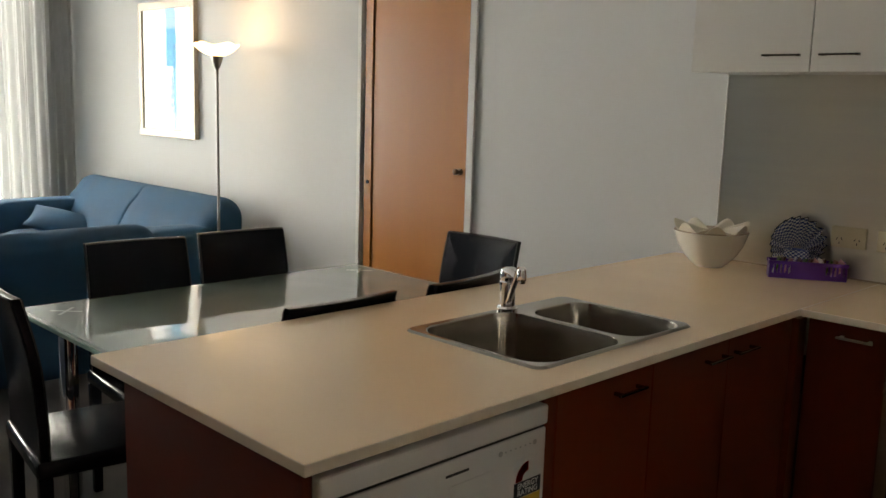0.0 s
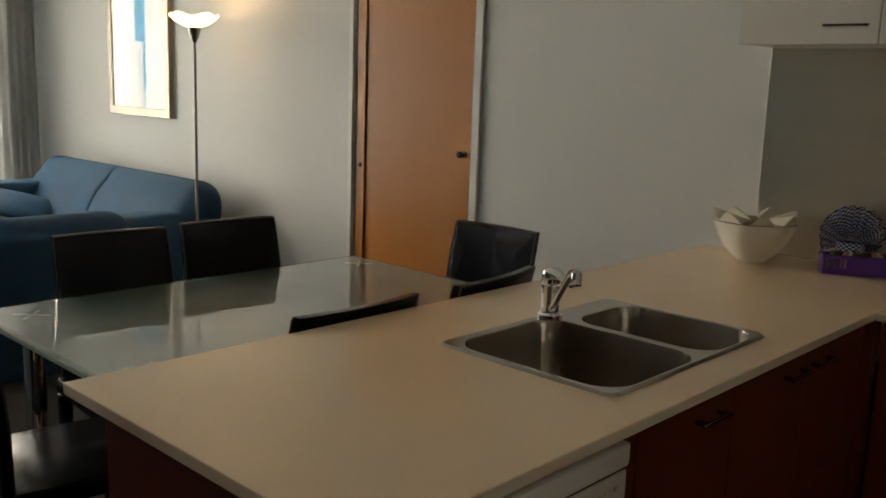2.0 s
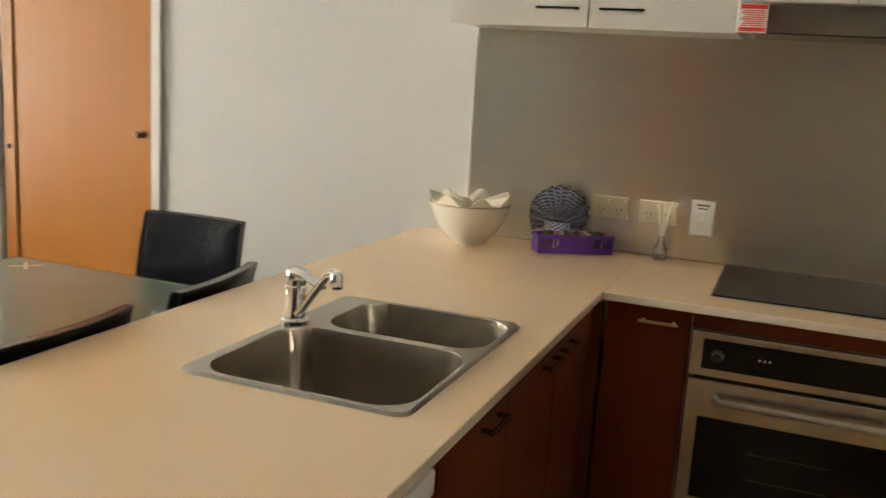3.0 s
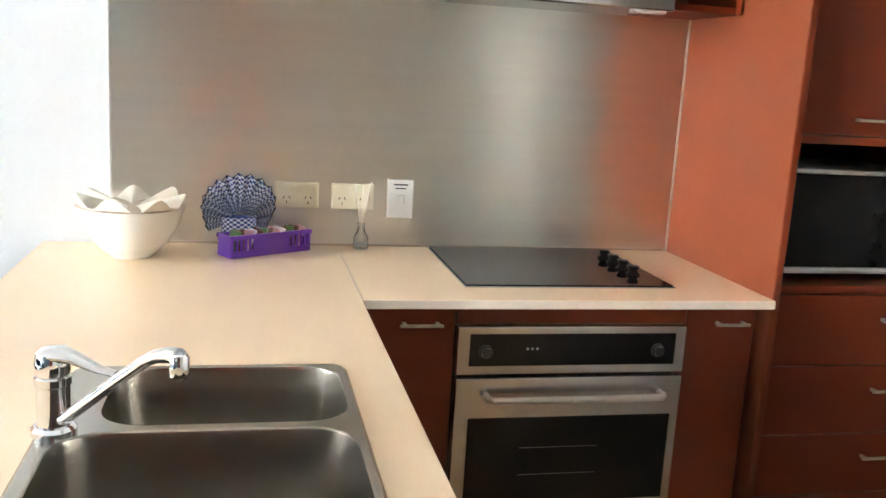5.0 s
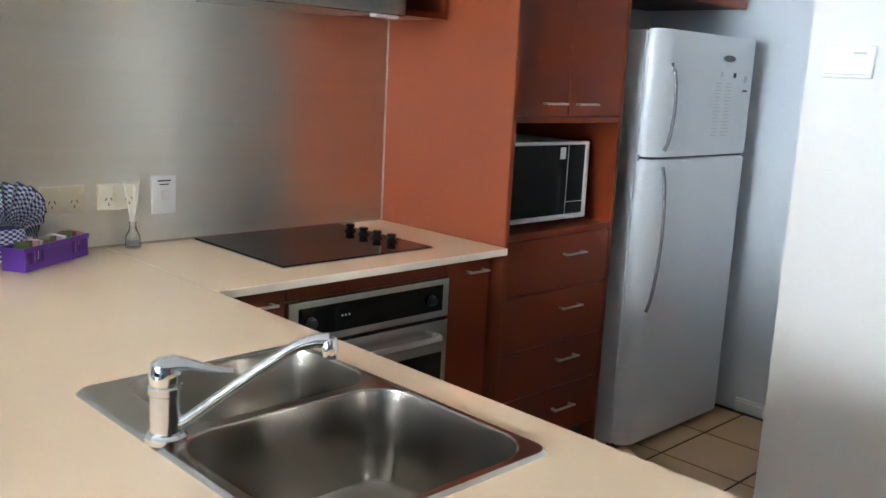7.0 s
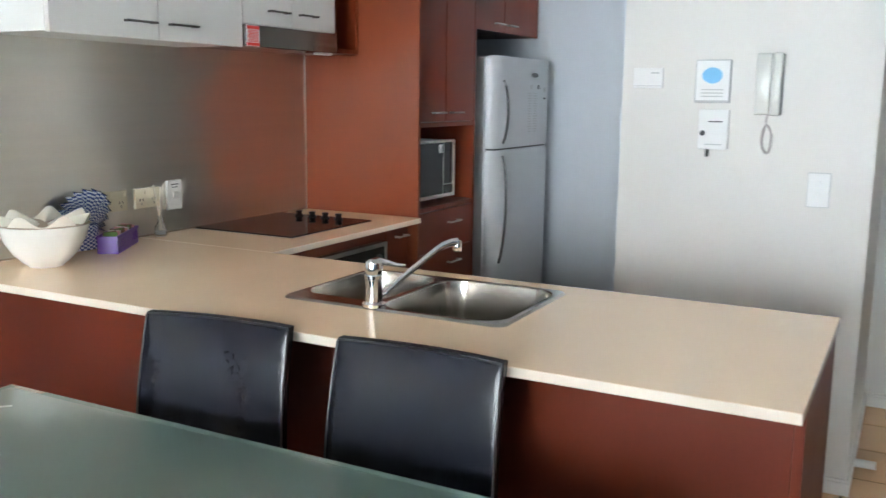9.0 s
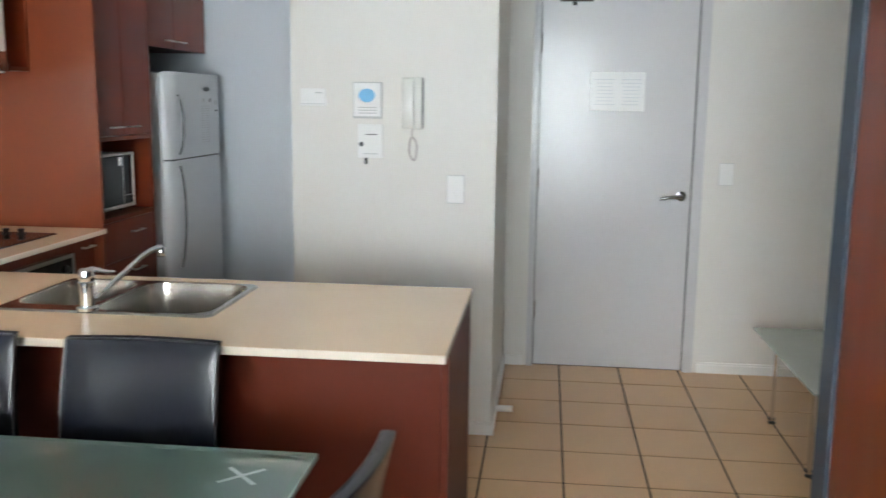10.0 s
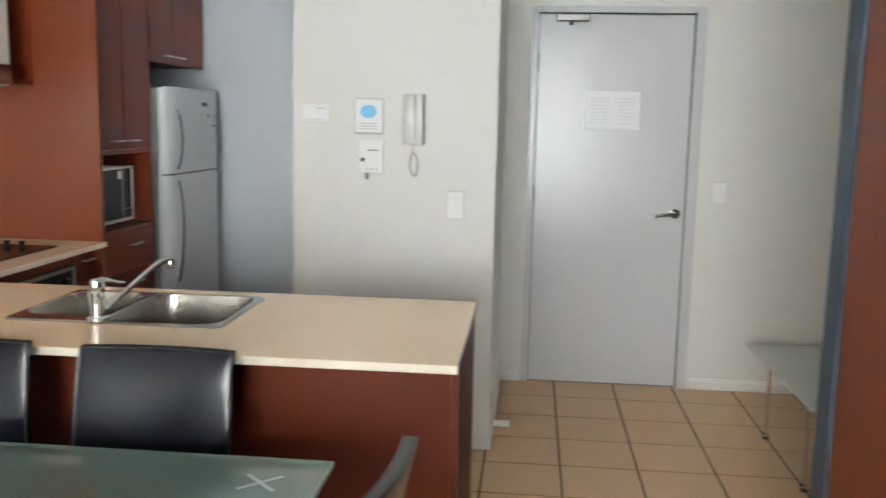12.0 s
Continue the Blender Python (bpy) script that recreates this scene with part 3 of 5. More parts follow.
# dishwasher
dw = thing("dishwasher", -0.3, 0.33, 0, "white free-standing dishwasher with an energy label", "dishwasher")
part("body", boxm(-0.60, -0.045, 0.033, 0.603, 0.05, 0.858, 0.004), APPLIANCE, dw)
part("plinth", boxm(-0.55, -0.07, 0.04, 0.597, 0.0, 0.05), BLACK, dw)
part("control_panel", boxm(-0.046, -0.006, 0.032, 0.604, 0.822, 0.864, 0.006, 2), APPLIANCE, dw)
part("panel_gap", boxm(-0.045, -0.014, 0.036, 0.600, 0.815, 0.822), BLACK, dw)
dd = part("door", boxm(-0.044, -0.010, 0.033, 0.603, 0.10, 0.815, 0.004, 2), APPLIANCE, dw)
part("nameplate", boxm(-0.0102, -0.0092, 0.318, 0.378, 0.784, 0.789), INK, dd, "small dark name strip")
part("emblem", boxm(-0.0102, -0.0088, 0.33, 0.44, 0.735, 0.765, 0.0004), PLATE_WHITE, dd)
for i in range(8):
    y = 0.466 + 0.0145 * i
    part("button", moved(lathe(((0.0055 if i in (0, 7) else 0.0018, 0), (0.0055 if i in (0, 7) else 0.0018, 0.001)), n=12), pose(-0.010, y, 0.792, 0, 90)), GREY_PLASTIC, dd)
lab = part("energy_label", boxm(-0.0102, -0.0094, 0.509, 0.590, 0.60, 0.766), PAPER, dd, "energy label, red arc over black and yellow")
part("label_band", boxm(-0.0094, -0.0088, 0.509, 0.590, 0.685, 0.718), INK, lab)
part("label_base", boxm(-0.0094, -0.0088, 0.509, 0.590, 0.60, 0.684), YELLOW_INK, lab)
arc = bmesh.new()
n = 12
va = [[arc.verts.new((-0.0076, 0.549 + r * math.cos(radians(180 - 90 * i / n)), 0.720 + r * math.sin(radians(180 - 90 * i / n)))) for i in range(n + 1)] for r in (0.018, 0.038)]
for i in range(n):
    arc.faces.new((va[0][i], va[0][i + 1], va[1][i + 1], va[1][i]))
bmesh.ops.solidify(arc, geom=arc.faces[:], thickness=0.0006)
part("label_arc", arc, RED_INK, lab)
writing("ENERGY", 0.017, on_face(-0.0086, 0.550, 0.7035, "+x"), PAPER, lab)
writing("RATING", 0.017, on_face(-0.0086, 0.550, 0.689, "+x"), PAPER, lab)


# sink
def sink():
    s = thing("sink", -0.31, 0.99, 0.72, "stainless steel double-bowl inset sink", "sink")
    bowls = ((-0.496, -0.102, 0.690, 1.022, 0.068, 0.165), (-0.450, -0.102, 1.048, 1.284, 0.064, 0.145))
    bm = bmesh.new()
    edges = []

    def ring(loop, z):
        vs = [bm.verts.new((x, y, z)) for x, y in loop]
        return vs, [bm.edges.new((vs[i], vs[(i + 1) % len(vs)])) for i in range(len(vs))]
    outer, eo = ring(rounded_loop(SX0 + 0.006, SX1 - 0.006, SY0 + 0.006, SY1 - 0.006, 0.026, 7), 0.906)
    edges += eo
    for x0, x1, y0, y1, r, _ in bowls:
        edges += ring(rounded_loop(x0 - 0.004, x1 + 0.004, y0 - 0.004, y1 + 0.004, r + 0.004, 8), 0.905)[1]
    bmesh.ops.triangle_fill(bm, use_beauty=True, use_dissolve=False, edges=edges)
    low, _ = ring(rounded_loop(SX0, SX1, SY0, SY1, 0.030, 7), 0.9005)
    for i in range(len(low)):
        bm.faces.new((low[i], low[(i + 1) % len(low)], outer[(i + 1) % len(low)], outer[i]))
    bmesh.ops.recalc_face_normals(bm, faces=bm.faces)
    part("rim", bm, SINK_STEEL, s, "", True)
    for x0, x1, y0, y1, r, deep in bowls:
        bm = bmesh.new()
        rows = []
        for grow, z in ((0.004, 0.905), (0.001, 0.9035), (0, 0.899), (-0.006, 0.905 - deep * 0.5), (-0.012, 0.905 - deep + 0.035), (-0.020, 0.905 - deep + 0.012),
                        (-0.045, 0.905 - deep)):
            loop = rounded_loop(x0 - grow, x1 + grow, y0 - grow, y1 + grow, max(0.02, r + grow), 8)
            rows.append([bm.verts.new((x, y, z)) for x, y in loop])
        for a, b in zip(rows, rows[1:]):
            for i in range(len(a)):
                bm.faces.new((a[i], a[(i + 1) % len(a)], b[(i + 1) % len(a)], b[i]))
        bm.faces.new(rows[-1][::-1])
        bmesh.ops.recalc_face_normals(bm, faces=bm.faces)
        bw = part("bowl", bm, SINK_STEEL, s, "", True)
        cx, cy, z = (x0 + x1) / 2, (y0 + y1) / 2, 0.905 - deep
        part("drain", lathe(((0.042, z + 0.001), (0.040, z + 0.004), (0.030, z + 0.003), (0.012, z + 0.0015)), cx, cy, 24), STEEL, bw, "round steel waste", True)


def tap():
    t = thing("mixer_tap", -0.498, 1.027, 0.905, "chrome single-lever mixer tap with a swivel spout", "tap")
    c = (-0.498, 1.027)
    part("base_ring", lathe(((0.029, 0.905), (0.029, 0.913), (0.025, 0.918)), *c, 28), CHROME, t, "", True)
    part("body", lathe(((0.0215, 0.918), (0.0215, 0.972), (0.0235, 0.974), (0.0235, 0.984), (0.0215, 0.986)), *c, 28), CHROME, t, "", True)
    part("head", lathe(((0.0205, 0.986), (0.0225, 0.992), (0.0225, 1.004), (0.0200, 1.016), (0.012, 1.0225), (0.003, 1.024)), *c, 28), CHROME, t, "", True)
    d = Vector((0.91, -0.41, 0))
    part("lever", tube([(c[0] + d.x * k, c[1] + d.y * k, z) for k, z in ((-0.01, 1.012), (0.012, 1.016), (0.035, 1.012), (0.065, 1.002), (0.092, 0.998))],
                       (0.019, 0.020, 0.014, 0.010, 0.0075), 12, 0.55), CHROME, t, "", True)
    a = Vector((-0.318, 0.874, 1.050))
    s0 = Vector((c[0], c[1], 0.928))
    f = (a - s0)
    f.z = 0
    f.normalize()
    pts = [s0 + f * 0.012, s0 + f * 0.03 + Vector((0, 0, 0.008)), s0 + f * 0.10 + Vector((0, 0, 0.062)), s0 + f * 0.165 + Vector((0, 0, 0.110)),
           s0 + f * 0.185 + Vector((0, 0, 0.121)), s0 + f * 0.205 + Vector((0, 0, 0.1265)), s0 + f * 0.222 + Vector((0, 0, 0.127))]
    part("spout", tube(pts, (0.011, 0.0085, 0.0080, 0.0080, 0.0088, 0.0100, 0.0112), 14), CHROME, t, "", True)
    e = s0 + f * 0.222
    part("aerator", lathe(((0.0105, 1.030), (0.0118, 1.033), (0.0118, 1.056), (0.009, 1.060)), e.x, e.y, 18), CHROME, t, "", True)


sink()
tap()

# base units under the wall leg
FY = 1.795
cab = thing("base_cabinet", 0.11, 2.0, 0, "red-brown laminate base cabinet in the corner", "cabinet")
part("body", boxm(0.002, 0.226, FY + 0.022, WN, 0.1, 0.80), DARK_IN, cab)
part("kickboard", boxm(0.002, 0.226, FY + 0.06, FY + 0.075, 0, 0.1), KICK, cab)
dr = part("door", boxm(0.004, 0.226, FY, FY + 0.02, 0.105, 0.868, 0.0015), LAMINATE, cab)
bar_handle(dr, 0.092, 0.194, FY, 0.829)
cab2 = thing("base_cabinet", 0.90, 2.0, 0, "narrow red-brown laminate base cabinet beside the oven", "cabinet")
part("body", boxm(0.812, 1.0, FY + 0.022, WN, 0.1, 0.80), DARK_IN, cab2)
part("kickboard", boxm(0.23, 1.0, FY + 0.06, FY + 0.075, 0, 0.1), KICK, cab2)
dr = part("door", boxm(0.814, 0.998, FY, FY + 0.02, 0.105, 0.868, 0.0015), LAMINATE, cab2)
bar_handle(dr, 0.882, 0.975, FY, 0.829)
fil = thing("oven_housing", 0.52, 2.0, 0, "red-brown laminate panels around the built-in oven", "cabinet")
part("top_rail", boxm(0.229, 0.811, FY, FY + 0.02, 0.828, 0.868, 0.0015), LAMINATE, fil)
part("lower_panel", boxm(0.229, 0.811, FY, FY + 0.02, 0.105, 0.225, 0.0015), LAMINATE, fil)

ov = thing("built_in_oven", 0.52, 1.9, 0.226, "stainless steel built-in oven with a black glass window", "oven")
part("body", boxm(0.245, 0.795, FY + 0.02, 2.25, 0.24, 0.82), BLACK, ov)
cp = part("control_panel", boxm(0.230, 0.810, FY - 0.012, FY + 0.02, 0.706, 0.824, 0.003, 2), STEEL, ov)
dp = part("display", boxm(0.262, 0.782, FY - 0.0145, FY - 0.011, 0.728, 0.806, 0.001), BLACK_GLASS, cp, "black glass control strip")
for x in (0.30, 0.735):
    part("knob", moved(lathe(((0.017, 0), (0.017, 0.004), (0.013, 0.006), (0.012, 0.016)), n=20), pose(x, FY - 0.0145, 0.764, 90)), BLACK, dp, "", True)
for i in range(3):
    part("marking", boxm(0.40 + 0.012 * i, 0.405 + 0.012 * i, FY - 0.0152, FY - 0.0145, 0.768, 0.773), GREY_PLASTIC, dp)
odr = part("door", boxm(0.230, 0.810, FY - 0.014, FY + 0.02, 0.230, 0.698, 0.004, 2), STEEL, ov)
part("window", boxm(0.268, 0.786, FY - 0.0165, FY - 0.013, 0.375, 0.598, 0.001), BLACK_GLASS, odr, "black glass oven window")
for z in (0.45, 0.52):
    part("shelf_rail", boxm(0.40, 0.60, FY - 0.0168, FY - 0.0164, z, z + 0.0015), OVEN_RAIL, odr)
part("handle", join(tube([(0.308, FY - 0.014, 0.655), (0.306, FY - 0.035, 0.655), (0.316, FY - 0.05, 0.655), (0.40, FY - 0.052, 0.655), (0.66, FY - 0.052, 0.655),
                         (0.744, FY - 0.05, 0.655), (0.754, FY - 0.035, 0.655), (0.752, FY - 0.014, 0.655)], 0.0085, 12)), HANDLE, odr, "steel bar handle", True)

ck = thing("cooktop", 0.53, 2.09, 0.9, "black glass electric cooktop with four knobs", "cooktop")
part("trim", boxm(0.258, 0.805, 1.852, 2.325, 0.9005, 0.904, 0.0015), STEEL, ck, "thin steel frame")
part("glass", boxm(0.263, 0.800, 1.857, 2.320, 0.9045, 0.9075, 0.001), BLACK_GLASS, ck)
for i in range(4):
    kn = part("knob", lathe(((0.0185, 0.908), (0.0185, 0.911), (0.013, 0.915), (0.0115, 0.920), (0.015, 0.925), (0.0145, 0.930), (0.009, 0.932)), 0.745, 2.185 - 0.0675 * i, 20), KNOB_BLACK, ck, "", True)

# tall unit with microwave niche
TX0, TX1, TY = 1.016, 1.640, 1.790
tall = thing("tall_cabinet", 1.32, 2.05, 0, "tall red-brown cabinet with drawers and a microwave niche", "cabinet")
part("side_panel", boxm(TX0, TX0 + 0.020, 1.757, WN, 0, 2.42, 0.001), PANEL, tall)
part("panel_edge", boxm(TX0 + 0.002, TX0 + 0.018, 1.7555, 1.757, 0.9, 2.42), LAMINATE, tall)
part("side_panel", boxm(TX1 - 0.018, TX1, TY, WN, 0, 2.42, 0.001), LAMINATE, tall)
part("niche_floor", boxm(TX0 + 0.021, TX1 - 0.019, TY, WN - 0.01, 0.906, 0.926, 0.001), LAMINATE, tall)
part("niche_top", boxm(TX0 + 0.021, TX1 - 0.019, TY, WN - 0.01, 1.283, 1.303, 0.001), LAMINATE, tall)
part("back", boxm(TX0 + 0.021, TX1 - 0.019, WN - 0.01, WN, 0.1, 2.42), DARK_IN, tall)
part("kickboard", boxm(TX0 + 0.021, TX1 - 0.019, TY + 0.05, TY + 0.065, 0, 0.17), KICK, tall)
for z0, z1, hz in ((0.716, 0.902, 0.838), (0.527, 0.712, 0.648), (0.356, 0.523, 0.461), (0.175, 0.352, 0.276)):
    d = part("drawer_front", boxm(TX0 + 0.023, TX1 - 0.020, TY, TY + 0.019, z0, z1, 0.0015), LAMINATE, tall)
    bar_handle(d, 1.350, 1.470, TY, hz)
for x0, x1, a, b in ((TX0 + 0.023, 1.328, 1.19, 1.30), (1.331, TX1 - 0.020, 1.36, 1.47)):
    d = part("door", boxm(x0, x1, TY, TY + 0.019, 1.306, 2.40, 0.0015), LAMINATE, tall)
    bar_handle(d, a, b, TY, 1.345)

mw = thing("microwave", 1.30, 2.0, 0.926, "black and white microwave oven in the cabinet niche", "microwave")
MF = 1.850
part("case", boxm(1.075, 1.545, MF + 0.018, 2.22, 0.945, 1.212, 0.006, 2), GREY_PLASTIC, mw)
for x in (1.11, 1.50):
    part("foot", lathe(((0.014, 0.926), (0.014, 0.946)), x, MF + 0.06, 14), BLACK, mw)
fr = part("front_frame", join(boxm(1.070, 1.550, MF, MF + 0.02, 1.203, 1.215, 0.005, 2), boxm(1.070, 1.550, MF, MF + 0.02, 0.944, 0.9605, 0.005, 2),
                              boxm(1.527, 1.549, MF + 0.0005, MF + 0.0195, 0.955, 1.21, 0.004, 2), boxm(1.070, 1.085, MF + 0.0005, MF + 0.0195, 0.955, 1.21, 0.004, 2)),
          PLATE_WHITE, mw, "white front surround")
md = part("door", boxm(1.086, 1.428, MF + 0.003, MF + 0.018, 0.961, 1.204, 0.002), BLACK_GLASS, mw, "black glass door")
part("sticker", boxm(1.385, 1.415, MF + 0.002, MF + 0.003, 1.155, 1.195), PAPER, md)
pn = part("panel", boxm(1.431, 1.526, MF + 0.003, MF + 0.018, 0.961, 1.204, 0.002), BLACK_GLASS, mw)
part("opener", boxm(1.434, 1.523, MF, MF + 0.003, 0.965, 1.0, 0.001), BLACK_GLASS, pn)
part("trim_line", boxm(1.432, 1.525, MF + 0.001, MF + 0.003, 1.003, 1.006), GREY_PLASTIC, pn)
part("trim_line", boxm(1.4285, 1.4315, MF + 0.001, MF + 0.0035, 0.962, 1.203), GREY_PLASTIC, pn)

# wall cabinets
UY = 2.035


def wall_cabinet(x0, x1, z0, hx0, hx1, label):
    c = thing("wall_cabinet", (x0 + x1) / 2, WN, z0, label, "cabinet", "white wall cabinets")
    part("body", boxm(x0 + 0.001, x1 - 0.001, UY + 0.019, WN, z0 + 0.004, 2.40), WHITE_GLOSS, c)
    d = part("door", boxm(x0 + 0.0015, x1 - 0.0015, UY, UY + 0.018, z0, 2.40, 0.0015), WHITE_GLOSS, c)
    bar_handle(d, hx0, hx1, UY, z0 + 0.052, mat=DARK_CHROME)


wall_cabinet(-0.585, -0.172, 1.583, -0.322, -0.195, "white gloss wall cabinet with a bar handle")
wall_cabinet(-0.172, 0.232, 1.583, -0.138, -0.012, "white gloss wall cabinet with a bar handle")
wall_cabinet(0.232, 0.520, 1.668, 0.365, 0.485, "short white wall cabinet over the range hood")
wall_cabinet(0.520, 0.808, 1.668, 0.552, 0.665, "short white wall cabinet over the range hood")
hood = thing("range_hood", 0.52, 2.2, 1.59, "slide-out stainless range hood with a safety label", "range hood")
part("body", boxm(0.234, 0.806, UY + 0.03, WN - 0.01, 1.592, 1.666, 0.002), GREY_PLASTIC, hood)
part("front", boxm(0.234, 0.806, UY - 0.012, UY + 0.03, 1.586, 1.664, 0.003), HOOD_STEEL, hood, "dark satin steel front")
part("filter", boxm(0.27, 0.77, UY + 0.04, WN - 0.03, 1.588, 1.592), STEEL, hood)
part("lamp_lens", boxm(0.70, 0.79, UY + 0.0, UY + 0.035, 1.578, 1.586, 0.003), PLATE_WHITE, hood)
hl = part("safety_label", boxm(0.236, 0.308, UY - 0.0135, UY - 0.012, 1.588, 1.662), PAPER, hood, "red and white safety label")
for z0, z1 in ((1.648, 1.660), (1.590, 1.601)):
    part("label_band", boxm(0.238, 0.306, UY - 0.0145, UY - 0.0135, z0, z1), RED_INK, hl)
for i in range(8):
    part("label_line", boxm(0.241 + 0.004 * (i % 3), 0.303 - 0.003 * (i % 2), UY - 0.0143, UY - 0.0135, 1.604 + 0.0054 * i, 1.607 + 0.0054 * i), RED_INK, hl)
nk = thing("open_shelf_unit", 0.91, WN, 1.59, "narrow open red-brown shelf unit beside the hood", "shelf")
part("side", boxm(0.811, 0.827, UY + 0.02, WN, 1.592, 2.40), LAMINATE, nk)
part("side", boxm(0.993, 1.009, UY + 0.02, WN, 1.592, 2.40), LAMINATE, nk)
part("bottom", boxm(0.828, 0.992, UY + 0.02, WN, 1.592, 1.610), LAMINATE, nk)
part("back", boxm(0.828, 0.992, WN - 0.02, WN - 0.008, 1.611, 2.40), DARK_IN, nk)

# over-fridge cabinet and fridge
ofc = thing("fridge_top_cabinet", 2.1, WN, 1.75, "dark red-brown cabinet above the fridge", "cabinet")
OF = 1.86
part("body", boxm(TX1 + 0.002, 2.585, OF + 0.02, WN, 1.752, 2.42), DARK_IN, ofc)
for x0, x1, a, b in ((TX1 + 0.004, 2.118, 1.985, 2.095), (2.121, 2.583, 2.145, 2.255)):
    d = part("door", boxm(x0, x1, OF, OF + 0.019, 1.750, 2.42, 0.0015), LAMINATE, ofc)
    bar_handle(d, a, b, OF, 1.792)


def fridge():
    f = thing("fridge", 2.13, 2.0, 0, "silver-grey two-door top-freezer fridge with curved handles", "fridge")
    x0, x1, y0 = 1.765, 2.475, 1.735
    part("cabinet", boxm(x0 + 0.004, x1 - 0.004, y0 + 0.065, 2.30, 0.03, 1.615, 0.006), FRIDGE, f)
    for x in (x0 + 0.06, x1 - 0.06):
        part("foot", lathe(((0.02, 0), (0.02, 0.032)), x, y0 + 0.10, 14), BLACK, f)
    part("grille", boxm(x0 + 0.02, x1 - 0.02, y0 + 0.05, y0 + 0.066, 0.012, 0.05), BLACK, f)
    for z0, z1, hz0, hz1, nm in ((1.160, 1.620, 1.185, 1.50, "freezer_door"), (0.035, 1.150, 0.575, 1.125, "fridge_door")):
        bm = bmesh.new()
        loop = []
        for i in range(9):
            a = radians(180 + 90 * i / 8)
            loop.append((x0 + 0.085 + 0.085 * math.cos(a), y0 + 0.06 + 0.06 * math.sin(a)))
        for i in range(9):
            a = radians(270 + 90 * i / 8)
            loop.append((x1 - 0.028 + 0.028 * math.cos(a), y0 + 0.028 + 0.028 * math.sin(a)))
        loop += [(x1, y0 + 0.06)]
        lo = [bm.verts.new((x, y, z0)) for x, y in loop]
        hi = [bm.verts.new((x, y, z1)) for x, y in loop]
        k = len(loop)
        for i in range(k):
            bm.faces.new((lo[i], lo[(i + 1) % k], hi[(i + 1) % k], hi[i]))
        bm.faces.new(lo[::-1])
        bm.faces.new(hi)
        bmesh.ops.recalc_face_normals(bm, faces=bm.faces)
        caps = [e for e in bm.edges if abs(e.verts[0].co.z - e.verts[1].co.z) < 1e-6]
        bmesh.ops.bevel(bm, geom=caps, offset=0.006, segments=2, affect="EDGES")
        d = part(nm, bm, FRIDGE, f, "", True)
        hx = x0 + 0.075
        n = 12
        pts = []
        for i in range(n + 1):
            q = i / n
            bow = math.sin(math.pi * q)
            pts.append((hx + (-0.02 * (1 - q) ** 2 if nm == "fridge_door" else 0.0) + 0.002 * bow, y0 - 0.004 - 0.026 * bow ** 0.6, hz0 + (hz1 - hz0) * q))
        part("handle", tube(pts, 0.0068, 10), FRIDGE_PULL, d, "long bowed steel handle", True)
        if nm == "freezer_door":
            em = lathe(((0.030, 0), (0.030, 0.002)), n=24)
            bmesh.ops.scale(em, vec=(1.55, 0.42, 1), verts=em.verts)
            part("emblem", moved(em, pose(2.255, y0 - 0.0005, 1.535, 90)), FRIDGE_PULL, d)
            random.seed(7)
            for col in (2.19, 2.27):
                for i in range(16):
                    w = random.uniform(0.03, 0.06)
                    part("print_line", boxm(col - w / 2, col + w / 2, y0 - 0.0012, y0 + 0.0005, 1.235 + 0.0135 * i, 1.239 + 0.0135 * i), GREY_PLASTIC, d)
            for x in (2.20, 2.30):
                part("print_mark", boxm(x, x + 0.02, y0 - 0.0012, y0 + 0.0005, 1.463, 1.483), INK if x > 2.25 else GREY_PLASTIC, d)
            part("sticker", moved(lathe(((0.014, 0), (0.014, 0.001)), n=18), pose(2.40, y0 - 0.0003, 1.46, 90)), GREY_PLASTIC, d)
            part("print_mark", boxm(2.385, 2.42, y0 - 0.0012, y0 + 0.0005, 1.41, 1.417), INK, d)
    part("gasket", boxm(x0 + 0.02, x1 - 0.004, y0 + 0.02, y0 + 0.064, 1.151, 1.159), RUBBER, f)


fridge()


# ---- things on the worktop and splashback ----
def wall_plate(name, x0, x1, z0, z1, mat, label, gangs, y=WN - 0.006, rocker=False):
    p = thing(name, (x0 + x1) / 2, y, z0, label, "socket" if gangs else "switch")
    pl = part("plate", boxm(x0, x1, y - 0.010, y, z0, z1, 0.0025, 2), mat, p)
    w = (x1 - x0) / max(1, gangs)
    for g in range(gangs):
        cx, cz = x0 + w * (g + 0.5), (z0 + z1) / 2 - 0.008
        for dx, tilt in ((-0.0075, 25), (0.0075, -25)):
            part("slot", moved(boxm(-0.0012, 0.0012, -0.0006, 0.0006, -0.0045, 0.0045), pose(cx + dx, y - 0.0102, cz + 0.002, 0, tilt)), INK, pl)
        part("slot", boxm(cx - 0.0012, cx + 0.0012, y - 0.0108, y - 0.0096, cz - 0.016, cz - 0.008), INK, pl)
        part("rocker", boxm(cx + 0.014, cx + 0.026, y - 0.0135, y - 0.009, z1 - 0.022, z1 - 0.010, 0.001), mat, pl)
    return p, pl


